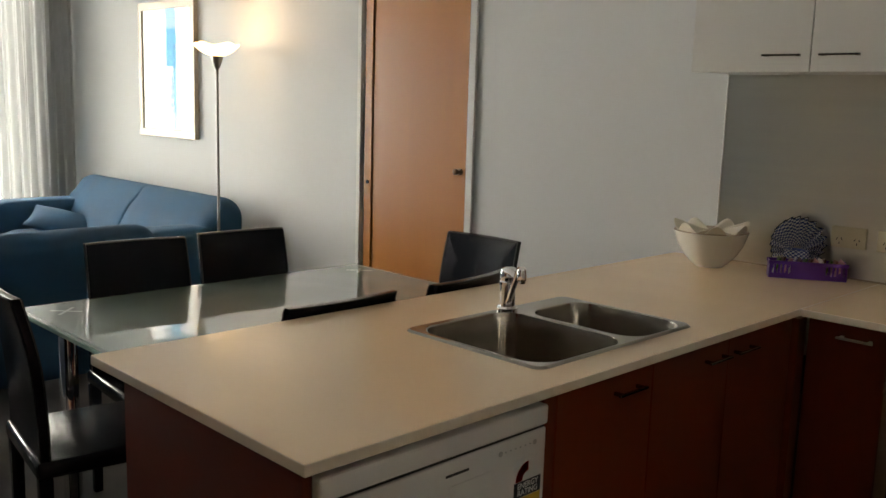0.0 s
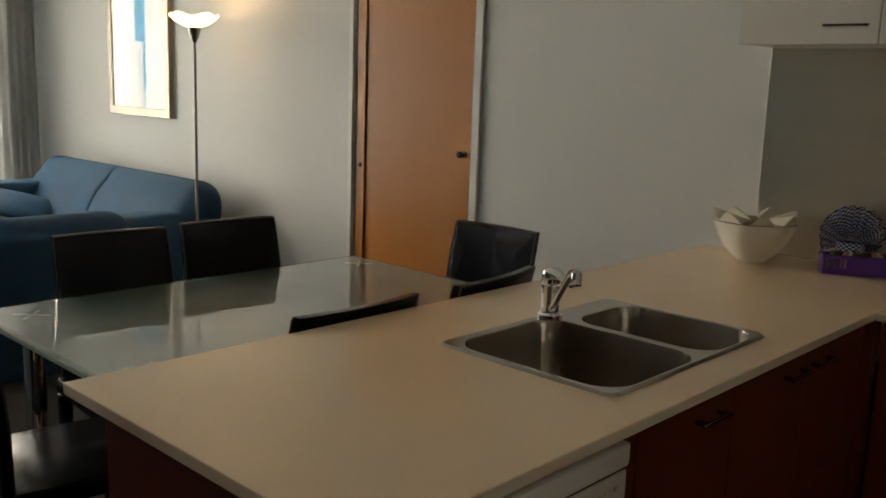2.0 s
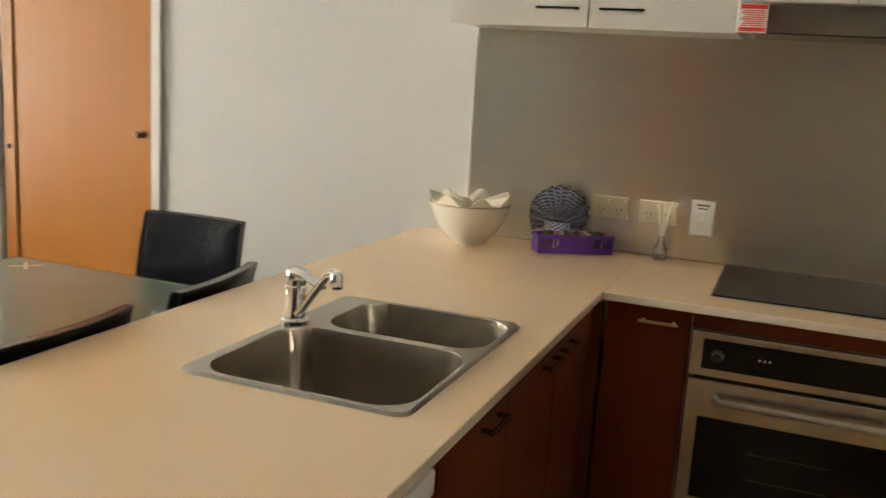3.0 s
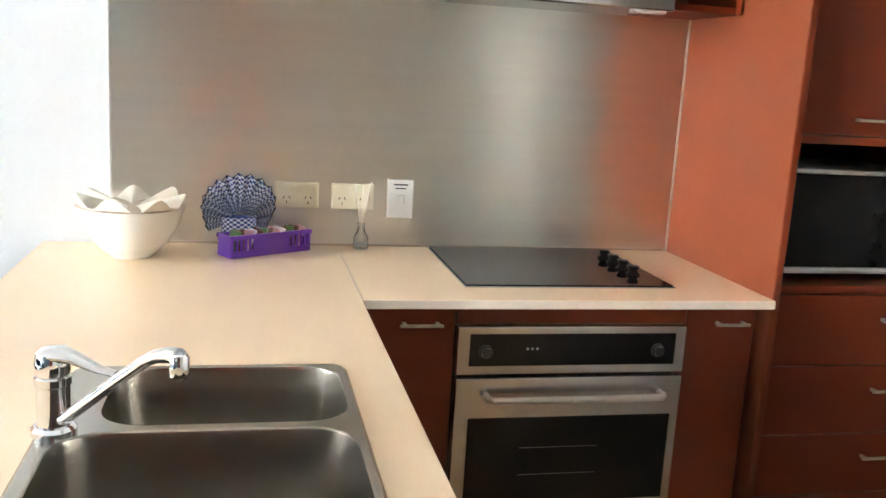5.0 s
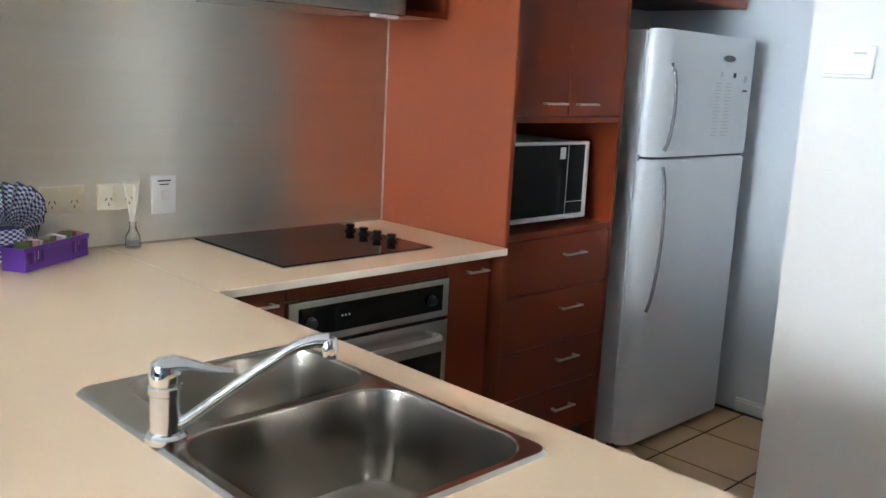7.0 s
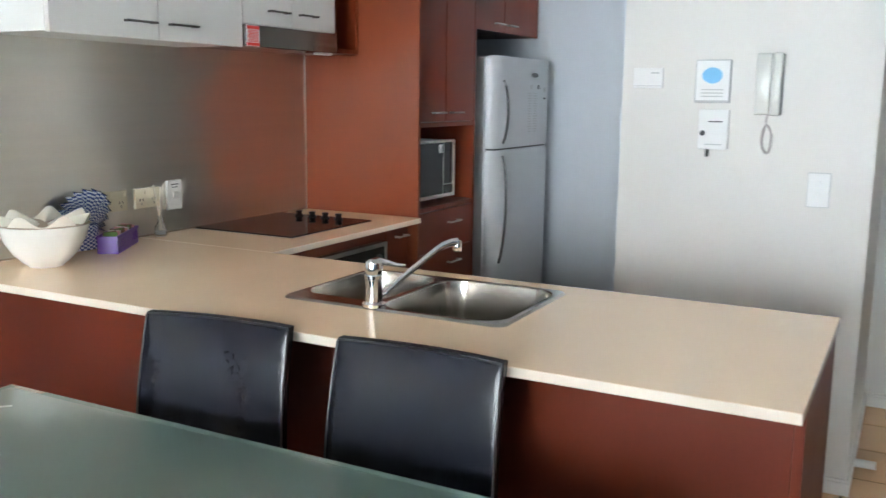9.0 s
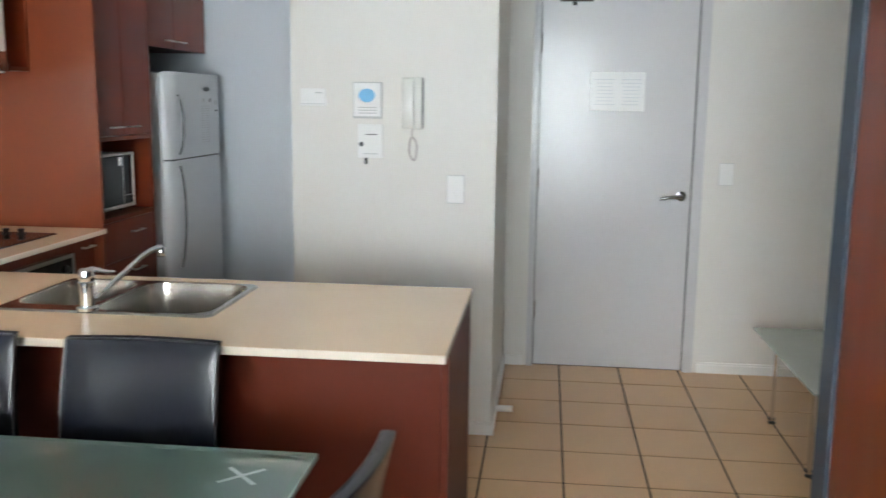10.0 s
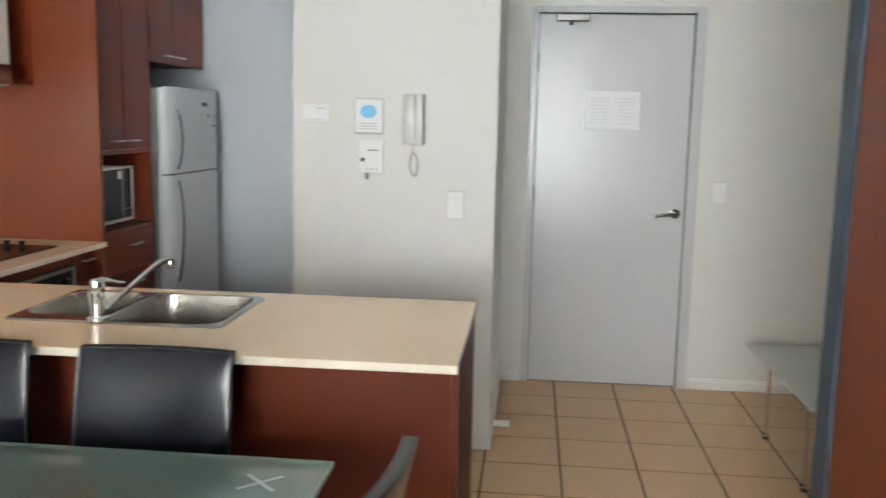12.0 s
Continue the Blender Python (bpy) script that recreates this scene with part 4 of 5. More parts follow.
wall_plate("double_socket", -0.174, -0.056, 1.006, 1.078, PLATE_CREAM, "cream plastic double power socket on the splashback", 2)
wall_plate("double_socket", -0.020, 0.098, 1.006, 1.078, PLATE_CREAM, "cream plastic double power socket on the splashback", 2)
p, pl = wall_plate("cooktop_switch", 0.138, 0.212, 0.985, 1.095, PLATE_WHITE, "white cooktop isolator switch with small print", 0)
part("rocker", boxm(0.163, 0.187, WN - 0.021, WN - 0.015, 1.025, 1.052, 0.003, 2), PLATE_WHITE, pl)
part("print_line", boxm(0.155, 0.195, WN - 0.0165, WN - 0.0158, 1.078, 1.082), INK, pl)
part("print_line", boxm(0.160, 0.190, WN - 0.0165, WN - 0.0158, 1.068, 1.071), INK, pl)


def fruit_bowl():
    c = (-0.535, 2.170)
    b = thing("serving_bowl", c[0], c[1], 0.9, "large white china bowl on the worktop", "bowl")
    prof = ((0.050, 0.9005), (0.054, 0.906), (0.066, 0.914), (0.093, 0.942), (0.115, 0.980), (0.129, 1.022), (0.1325, 1.028), (0.127, 1.028), (0.110, 0.982),
            (0.086, 0.945), (0.055, 0.925), (0.01, 0.920))
    part("bowl", lathe(prof, *c, 56), CHINA, b, "", True)
    part("rim_line", lathe(((0.1265, 1.0275), (0.1310, 1.0292), (0.1265, 1.0305)), *c, 56), STONE_SEAM, b, "", True)
    shell = thing("clam_shell_dish", c[0], c[1], 1.0, "cream wavy clam shell dish set in the china bowl", "dish")
    bm = bmesh.new()
    n = 80
    rows = []
    # lobes stand up round the lip, folds run down into the hollow
    for q, inner in [(i / 7, 0) for i in range(8)] + [(1 - i / 6, 1) for i in range(7)]:
        row = []
        for i in range(n):
            a = 2 * math.pi * i / n
            lobe = 0.5 + 0.5 * math.cos(7 * a + 0.6 + 0.5 * math.sin(a))
            lobe = lobe ** 1.15
            r = 0.113 + 0.015 * q + 0.006 * lobe * q * q - 0.003 * (1 - lobe) * q - inner * (0.006 + 0.085 * (1 - q))
            z = 1.012 + (0.016 + 0.034 * lobe) * (0.55 + 0.45 * q if inner else q) + 0.003 * math.sin(2 * a) * q - inner * 0.010 * (1 - q) + (0.001 if inner else 0)
            row.append(bm.verts.new((c[0] + r * math.cos(a), c[1] + r * math.sin(a), z)))
        rows.append(row)
    for a, b2 in zip(rows, rows[1:]):
        for i in range(n):
            bm.faces.new((a[i], a[(i + 1) % n], b2[(i + 1) % n], b2[i]))
    bm.faces.new(rows[0])
    bm.faces.new(rows[-1])
    bmesh.ops.recalc_face_normals(bm, faces=bm.faces)
    part("shell", bm, SHELLWARE, shell, "", True)


def towel_fan():
    x0, y0, z0 = -0.272, 2.300, 0.974
    t = thing("folded_tea_towel", x0, y0, 0.9, "blue and white checked tea towel folded into a fan", "tea towel")
    bm = bmesh.new()
    uv = bm.loops.layers.uv.new("cloth")
    n, rows = 30, 8
    edge = []
    grid = []
    for j in range(rows + 1):
        q = j / rows
        row = []
        for i in range(n + 1):
            s = i / n
            ang = radians(198 - 214 * s)
            r = 0.022 + q * (0.062 + 0.044 * max(0, math.sin(ang)) + 0.006 * math.sin(11 * s) + 0.0035 * (1 if i % 2 else -1))
            fold = (0.003 + 0.011 * q) * (1 if i % 2 else -1)
            p = (x0 + r * math.cos(ang), y0 - 0.004 * q + fold + 0.013 * q * math.sin(9.4 * s - 1.2), z0 + r * math.sin(ang))
            row.append((bm.verts.new(p), s, q))
            if j == rows:
                edge.append(p)
        grid.append(row)
    for j in range(rows):
        for i in range(n):
            quad = (grid[j][i], grid[j][i + 1], grid[j + 1][i + 1], grid[j + 1][i])
            f = bm.faces.new([v for v, _, _ in quad])
            for lo, (_, s, q) in zip(f.loops, quad):
                lo[uv].uv = (s * 0.34, q * 0.10)
    bmesh.ops.solidify(bm, geom=bm.faces[:], thickness=0.0018)
    part("fan", bm, CHECK, t)
    part("hem", tube(edge, 0.0018, 6), INK, t, "dark hem")

    def wrapped(za, zb, ha, hb, depth):
        bm = bmesh.new()
        uv = bm.loops.layers.uv.new("cloth")
        k = 20
        loops = []
        for z, h in ((za, ha), (zb, hb)):
            loops.append([bm.verts.new((x0 + h * math.cos(2 * math.pi * i / k), y0 + depth * math.sin(2 * math.pi * i / k), z)) for i in range(k)])
        for i in range(k):
            f = bm.faces.new((loops[0][i], loops[0][(i + 1) % k], loops[1][(i + 1) % k], loops[1][i]))
            for lo, u in zip(f.loops, ((i, 0), (i + 1, 0), (i + 1, 1), (i, 1))):
                lo[uv].uv = (u[0] * 0.009, u[1] * abs(zb - za))
        bm.faces.new(loops[1])
        bm.faces.new(loops[0][::-1])
        return bm
    part("foot_fold", wrapped(0.9005, 0.956, 0.056, 0.045, 0.024), CHECK, t)
    part("band", wrapped(0.950, 0.984, 0.047, 0.044, 0.028), CHECK, t)


def basket():
    a = 32.0
    m = pose(-0.202, 2.228, 0.9, 0, 0, a)
    b = thing("plastic_basket", -0.202, 2.228, 0.9, "purple slotted plastic basket holding sachets", "basket", "", a)
    L, Wd, Hh = 0.123, 0.032, 0.060
    part("base", moved(boxm(-L + 0.006, L - 0.006, -Wd + 0.004, Wd - 0.004, 0.0005, 0.004), m), PURPLE, b)
    for s in (-1, 1):
        y = s * Wd
        part("rail", moved(boxm(-L, L, y - 0.0015, y + 0.0015, 0.001, 0.018, 0.0006), m), PURPLE, b)
        part("rim", moved(boxm(-L - 0.004, L + 0.004, y - 0.003, y + 0.003, 0.048, Hh, 0.001), m), PURPLE, b)
        for i in range(19):
            x = -L + 0.004 + (2 * L - 0.008) * i / 18
            if not -0.05 < x < 0.055:
                part("slat", moved(boxm(x - 0.0035, x + 0.0035, y - 0.0013, y + 0.0013, 0.0175, 0.0485), m), PURPLE, b)
        part("plaque", moved(boxm(-0.052, 0.056, y - 0.0016, y + 0.0016, 0.0175, 0.0485), m), PURPLE, b)
        x = s * L
        part("end", moved(boxm(x - 0.0015, x + 0.0015, -Wd + 0.002, Wd - 0.002, 0.001, Hh - 0.001, 0.0006), m), PURPLE, b)
    random.seed(3)
    for i in range(13):
        x = -0.098 + 0.0165 * i
        mm = m @ pose(x, random.uniform(-0.003, 0.003), 0.039, random.uniform(-12, 12), random.uniform(10, 28), random.uniform(-12, 12))
        s = thing("sachet", *(mm.translation.xy), 0.92, "small paper tea or sugar sachet in the basket", "sachet", "sachets in the basket")
        part("packet", moved(boxm(-0.003, 0.003, -0.022, 0.022, -0.030, 0.030, 0.002, 2), mm), (PACK_GREEN, PACK_BROWN, PACK_PINK, PAPER, PACK_BROWN)[i % 5], s)


def diffuser():
    x, y = 0.062, 2.300
    d = thing("reed_diffuser", x, y, 0.9, "small clear glass reed diffuser with pale sticks", "diffuser")
    part("bottle", lathe(((0.021, 0.9008), (0.022, 0.905), (0.020, 0.935), (0.011, 0.952), (0.009, 0.970), (0.011, 0.974), (0.0085, 0.974), (0.007, 0.952), (0.018, 0.934),
                          (0.0195, 0.908), (0.002, 0.905)), x, y, 24), OIL_GLASS, d, "", True)
    part("oil", lathe(((0.019, 0.9085), (0.0188, 0.922)), x, y, 24), GREY_PLASTIC, d)
    for dx, dy, top in ((-0.020, 0.004, 1.088), (0.002, -0.006, 1.080), (0.022, 0.002, 1.090), (0.012, 0.008, 1.07)):
        part("reed", tube(((x - dx * 0.4, y - dy * 0.4, 0.910), (x + dx * 1.1, y + dy, top)), 0.0023, 6), REED, d)


fruit_bowl()
towel_fan()
basket()
diffuser()


# ---- wall fittings near the entrance ----
def pier_fittings():
    X = PX
    t = thing("thermostat", X, 0.793, 1.458, "white wall control panel with a small display", "control panel")
    pl = part("plate", boxm(X - 0.016, X, 0.737, 0.849, 1.458, 1.533, 0.003, 2), PLATE_WHITE, t)
    part("display", boxm(X - 0.0172, X - 0.016, 0.752, 0.782, 1.512, 1.517), GREY_PLASTIC, pl)
    part("flap", boxm(X - 0.0168, X - 0.016, 0.742, 0.844, 1.466, 1.468), GREY_PLASTIC, pl)
    v = thing("framed_notice", X, 0.56, 1.415, "small silver-framed notice with a blue emblem", "notice")
    part("frame", boxm(X - 0.014, X, 0.496, 0.624, 1.415, 1.570, 0.004, 2), GREY_PLASTIC, v, "silver-grey frame")
    pg = part("page", boxm(X - 0.0155, X - 0.014, 0.501, 0.619, 1.424, 1.566), PAPER, v)
    em = lathe(((0.036, 0), (0.036, 0.0008)), n=28)
    bmesh.ops.scale(em, vec=(0.8, 1.0, 1), verts=em.verts)
    part("emblem", moved(em, pose(X - 0.0155, 0.562, 1.513, 0, -90)), SKY_BLUE, pg)
    for i in range(3):
        part("text_line", boxm(X - 0.0163, X - 0.0155, 0.52, 0.60, 1.436 + 0.012 * i, 1.440 + 0.012 * i), GREY_PLASTIC, pg)
    k = thing("key_switch_box", X, 0.547, 1.246, "white card-key box with a hanging dark key", "key box")
    kb = part("box", boxm(X - 0.022, X, 0.493, 0.601, 1.246, 1.391, 0.003, 2), PLATE_WHITE, k)
    part("mark", moved(lathe(((0.010, 0), (0.010, 0.001)), n=16), pose(X - 0.022, 0.585, 1.305, 0, -90)), INK, kb)
    part("text_line", boxm(X - 0.0228, X - 0.022, 0.515, 0.565, 1.345, 1.349), INK, kb)
    part("text_line", boxm(X - 0.0228, X - 0.022, 0.515, 0.575, 1.262, 1.266), GREY_PLASTIC, kb)
    part("key", boxm(X - 0.016, X - 0.008, 0.560, 0.573, 1.218, 1.247, 0.002), BLACK, kb)
    h = thing("intercom_handset", X, 0.363, 1.373, "white wall intercom handset with a coiled cord", "intercom")
    bs = part("base", boxm(X - 0.020, X, 0.319, 0.408, 1.375, 1.590, 0.003, 2), HANDSET, h)
    part("cover", boxm(X - 0.030, X - 0.020, 0.3565, 0.408, 1.377, 1.588, 0.004, 2), HANDSET, bs, "grey-white speaker cover", True)
    part("joint", boxm(X - 0.0205, X - 0.0195, 0.3505, 0.3565, 1.378, 1.587), GREY_PLASTIC, bs)
    hs = boxm(X - 0.048, X - 0.0202, 0.3185, 0.3505, 1.372, 1.592, 0.006, 3)
    for w in hs.verts:
        if w.co.x < X - 0.03:
            w.co.x += 0.012 * max(0.0, 1 - ((w.co.z - 1.482) / 0.07) ** 2)
    part("receiver", hs, HANDSET, h, "grey-white handset", True)
    part("edge_shadow", boxm(X - 0.019, X - 0.001, 0.3165, 0.319, 1.377, 1.588), BLACK, bs)
    pts = []
    for i in range(41):
        a = 2 * math.pi * i / 40
        pts.append((X - 0.014 + 0.004 * math.sin(a), 0.360 + 0.017 * math.sin(a), 1.288 + 0.048 * math.cos(a) + 0.004 * math.sin(3 * a)))
    part("cord", join(tube(pts, 0.0048, 8), tube(((X - 0.014, 0.360, 1.336), (X - 0.014, 0.366, 1.350), (X - 0.014, 0.362, 1.376)), 0.003, 8)), CORD, h, "grey looped coiled cord", True)
    for ob in (v, k, h):
        ob.matrix_basis = pose(0, -0.006, -0.008) @ ob.matrix_basis
    s = thing("light_switch", X, 0.168, 1.049, "white two-gang light switch plate", "switch", "light switches")
    pl = part("plate", boxm(X - 0.011, X, 0.132, 0.204, 1.049, 1.167, 0.0015, 1), PLATE_WHITE, s)
    # Grey rim behind the plate stands for its shadow line on the wall.
    part("surround", boxm(X - 0.004, X, 0.1295, 0.2065, 1.0465, 1.1695), GREY_PLASTIC, pl)
    for z in (1.085, 1.125):
        part("rocker", boxm(X - 0.0135, X - 0.009, 0.160, 0.176, z, z + 0.016, 0.0015), PLATE_WHITE, pl)
    s = thing("light_switch", ED, -1.184, 1.055, "cream light switch plate beside the entrance door", "switch", "light switches")
    pl = part("plate", boxm(ED - 0.011, ED, -1.220, -1.148, 1.055, 1.170, 0.0015, 1), PLATE_WHITE, s)
    # Grey rim again, painting the shadow line round this plate.
    part("surround", boxm(ED - 0.004, ED, -1.2225, -1.1455, 1.0525, 1.1725), GREY_PLASTIC, pl)
    part("rocker", boxm(ED - 0.0135, ED - 0.009, -1.192, -1.176, 1.105, 1.122, 0.0015), PLATE_WHITE, pl)
    s = thing("light_switch", -0.817, BS, 1.07, "white two-gang switch plate on the blue wall", "switch", "light switches")
    pl = part("plate", boxm(-0.876, -0.786, BS, BS + 0.012, 1.076, 1.190, 0.003, 2), PLATE_WHITE, s)
    for z in (1.108, 1.140):
        part("rocker", boxm(-0.840, -0.822, BS + 0.011, BS + 0.0155, z, z + 0.016, 0.0015), PLATE_WHITE, pl)
    st = thing("door_stop", 1.31, -0.018, 0.02, "white cylindrical door stop on the skirting", "door stop")
    part("buffer", tube(((1.31, -0.018, 0.045), (1.31, -0.095, 0.045)), 0.016, 14), PLATE_WHITE, st, "", True)


pier_fittings()


def hall_table():
    b = thing("hall_table", 1.32, -1.62, 0, "low pale glass side table on paired chrome legs", "table")
    x0, x1, y0, y1 = 0.74, 1.80, -1.96, -1.288
    part("glass_top", boxm(x0, x1, y0, y1, 0.360, 0.371, 0.003, 2), HALL_GLASS, b, "pale green-grey glass top")
    for x in (0.80, 1.42):
        for y in (-1.315, -1.93):
            lg = part("leg", join(tube(((x, y, 0.010), (x, y, 0.359)), 0.0075, 12), tube(((x + 0.055, y - 0.012, 0.010), (x + 0.055, y - 0.012, 0.359)), 0.0075, 12)), CHROME, b,
                      "pair of slim chrome leg bars", True)
            part("foot", join(lathe(((0.017, 0.0008), (0.017, 0.008), (0.009, 0.012)), x, y, 16), lathe(((0.017, 0.0008), (0.017, 0.008), (0.009, 0.012)), x + 0.055, y - 0.012, 16)), BLACK, lg)


hall_table()


# ---- pictures ----
def wall_picture():
    x0, x1, z0, z1 = -5.275, -4.475, 1.155, 2.095
    y = WN - 0.034
    p = thing("framed_print", (x0 + x1) / 2, WN, z0, "glazed pale print in a champagne frame, blue reflections coloured in", "picture")
    w = 0.055
    for a, b, c, d in ((x0, x1, z0, z0 + w), (x0, x1, z1 - w, z1), (x0, x0 + w, z0 + w, z1 - w), (x1 - w, x1, z0 + w, z1 - w)):
        part("frame_bar", boxm(a, b, y, WN, c, d, 0.003), FRAME_SILVER, p)
    part("mount", boxm(x0 + w, x1 - w, WN - 0.020, WN - 0.012, z0 + w, z1 - w), MAT_BOARD, p)
    art = part("print", boxm(x0 + 0.16, x1 - 0.16, WN - 0.0215, WN - 0.020, z0 + 0.18, z1 - 0.18), ART_PALE, p)
    # Blue bands imitate the window view reflected in the glass.
    part("print_band", boxm(x0 + 0.24, x0 + 0.36, WN - 0.0225, WN - 0.0215, z0 + 0.30, z1 - 0.18), REFLECTED_BLUE, art)
    part("print_band", boxm(x0 + 0.375, x1 - 0.165, WN - 0.0225, WN - 0.0215, z1 - 0.46, z1 - 0.19), REFLECTED_BLUE, art)
    part("print_band", boxm(x0 + 0.46, x0 + 0.52, WN - 0.0225, WN - 0.0215, z0 + 0.18, z1 - 0.47), REFLECTED_BLUE, art)
    part("glass", boxm(x0 + w, x1 - w, WN - 0.028, WN - 0.025, z0 + w, z1 - w), PICTURE_GLASS, p).visible_shadow = False


def blue_wall_picture():
    x1, x0, z0, z1 = -1.09, -2.04, 1.388, 2.30
    p = thing("framed_print", (x0 + x1) / 2, BS, z0, "large abstract print of blue shapes in a pale frame", "picture")
    w = 0.042
    y1 = BS + 0.036
    for a, b, c, d in ((x0, x1, z0, z0 + w), (x0, x1, z1 - w, z1), (x0, x0 + w, z0 + w, z1 - w), (x1 - w, x1, z0 + w, z1 - w)):
        part("frame_bar", boxm(a, b, BS, y1, c, d, 0.003), FRAME_SILVER, p)
    # White strips paint the window light on the frame's inner sides.
    for a, b in ((x0 + w, x0 + w + 0.004), (x1 - w - 0.004, x1 - w)):
        part("slip", boxm(a, b, BS + 0.017, BS + 0.032, z0 + w, z1 - w, 0.001), WHITE_TRIM, p, "white strip for the lit inner side of the frame")
    part("mount", boxm(x0 + w, x1 - w, BS + 0.010, BS + 0.016, z0 + w, z1 - w), MAT_BOARD, p)
    u0, u1, v0, v1 = -1.246, -1.475, 1.533, 2.12
    art = part("print", boxm(u1, u0, BS + 0.016, BS + 0.017, v0, v1), ART_BASE, p, "print of blue shapes on pale grey")

    def shape(points, mat):
        bm = bmesh.new()
        front = [bm.verts.new((x, BS + 0.0182, z)) for x, z in points]
        rear = [bm.verts.new((x, BS + 0.0171, z)) for x, z in points]
        k = len(points)
        bm.faces.new(front)
        bm.faces.new(rear[::-1])
        for i in range(k):
            bm.faces.new((front[i], rear[i], rear[(i + 1) % k], front[(i + 1) % k]))
        bmesh.ops.recalc_face_normals(bm, faces=bm.faces)
        part("blue_shape", bm, mat, art)
    shape(((u0, 1.631), (u0, v1), (u1, v1), (u1, 1.650), (-1.393, 1.640), (-1.310, 1.631)), ART_BLUE)
    shape(((u0, 1.571), (u0, 1.630), (-1.310, 1.630), (-1.422, 1.626), (-1.390, 1.606), (-1.343, 1.588), (-1.288, 1.576)), ART_TEAL)
    part("glass", boxm(x0 + w, x1 - w, BS + 0.022, BS + 0.024, z0 + w, z1 - w), CLEAR, p).visible_shadow = False
    # hangs a little crooked
    p.matrix_basis = pose(x1, BS, z0, 0, 1.7, 0) @ pose(-x1, -BS, -z0) @ p.matrix_basis


wall_picture()
blue_wall_picture()


# ---- dining table and chairs ----
def dining_table():
    x0, x1, y0, y1 = -1.945, -1.035, 0.242, 1.675
    t = thing("dining_table", -1.49, 0.97, 0, "frosted green glass dining table on chrome legs", "table")
    part("glass_top", boxm(x0, x1, y0, y1, 0.736, 0.750, 0.0015), TABLE_GLASS, t)
    for a, b, c, d in ((x0 - 0.0025, x0, y0, y1), (x1, x1 + 0.0025, y0, y1), (x0, x1, y0 - 0.0025, y0), (x0, x1, y1, y1 + 0.0025)):
        part("polished_edge", boxm(a, b, c, d, 0.7372, 0.7488), GLASS_EDGE, t)
    e = 0.016
    for a, b, c, d in ((x0, x0 + e, y0, y1), (x1 - e, x1, y0, y1), (x0 + e, x1 - e, y0, y0 + e), (x0 + e, x1 - e, y1 - e, y1)):
        part("clear_margin", boxm(a, b, c, d, 0.7501, 0.7505), CLEAR_MARGIN, t, "paler unpainted margin of the glass")
    for x in (-1.812, -1.168):
        for y in (0.360, 1.584):
            lg = part("leg", lathe(((0.030, 0.003), (0.030, 0.715), (0.034, 0.716), (0.034, 0.7235)), x, y, 28), CHROME, t, "round chrome leg", True)
            part("bracket", join(moved(boxm(-0.075, 0.075, -0.011, 0.011, 0.7236, 0.735), pose(x, y, 0, 0, 0, 45)),
                                 moved(boxm(-0.075, 0.075, -0.011, 0.011, 0.7236, 0.735), pose(x, y, 0, 0, 0, -45))), STEEL, lg)
            part("glued_cross", join(moved(boxm(-0.052, 0.052, -0.005, 0.005, 0.7501, 0.7505), pose(x, y, 0, 0, 0, 45)),
                                     moved(boxm(-0.052, 0.052, -0.005, 0.005, 0.7502, 0.7506), pose(x, y, 0, 0, 0, -45))), FROST_PAD, lg)


def bent(bm, rake, curve):
    for v in bm.verts:
        k = max(0.0, v.co.z - 0.44)
        v.co.y -= rake * k + 0.22 * k * k
        v.co.y += curve * v.co.x ** 2 * min(1.0, k / 0.3)
    return bm


def back_panel():
    """A slim padded back: flat rear, rounded rim, a front that swells inside a flat border."""
    bm = bmesh.new()
    nx, nz = 20, 24
    sheets = []
    for front in (0, 1):
        sheet = []
        for j in range(nz + 1):
            q = 0.5 - 0.5 * math.cos(math.pi * j / nz)
            row = []
            for i in range(nx + 1):
                u = -math.cos(math.pi * i / nx)
                half = 0.188 * (1.05 - 0.05 * q)
                gap = min(half * (1 - abs(u)), 0.5 * q, 0.5 * (1 - q))
                soft = min(1.0, gap / 0.010)
                rim = 0.004 * (1 - math.sqrt(max(0.0, 1 - (1 - soft) ** 2)))
                k = min(1.0, max(0.0, (gap - 0.004) / 0.10))
                y = -0.157 - rim + 0.013 * k * (2 - k) if front else -0.184 + rim
                row.append(bm.verts.new((u * half, y, 0.405 + 0.515 * q)))
            sheet.append(row)
        sheets.append(sheet)
    back, front = sheets
    for j in range(nz):
        for i in range(nx):
            bm.faces.new((front[j][i + 1], front[j][i], front[j + 1][i], front[j + 1][i + 1]))
            bm.faces.new((back[j][i], back[j][i + 1], back[j + 1][i + 1], back[j + 1][i]))
    loop = [(0, i) for i in range(nx)] + [(j, nx) for j in range(nz)] + [(nz, i) for i in range(nx, 0, -1)] + [(j, 0) for j in range(nz, 0, -1)]
    for (a, b), (c, d) in zip(loop, loop[1:] + loop[:1]):
        bm.faces.new((back[a][b], front[a][b], front[c][d], back[c][d]))
    bmesh.ops.recalc_face_normals(bm, faces=bm.faces)
    return bm


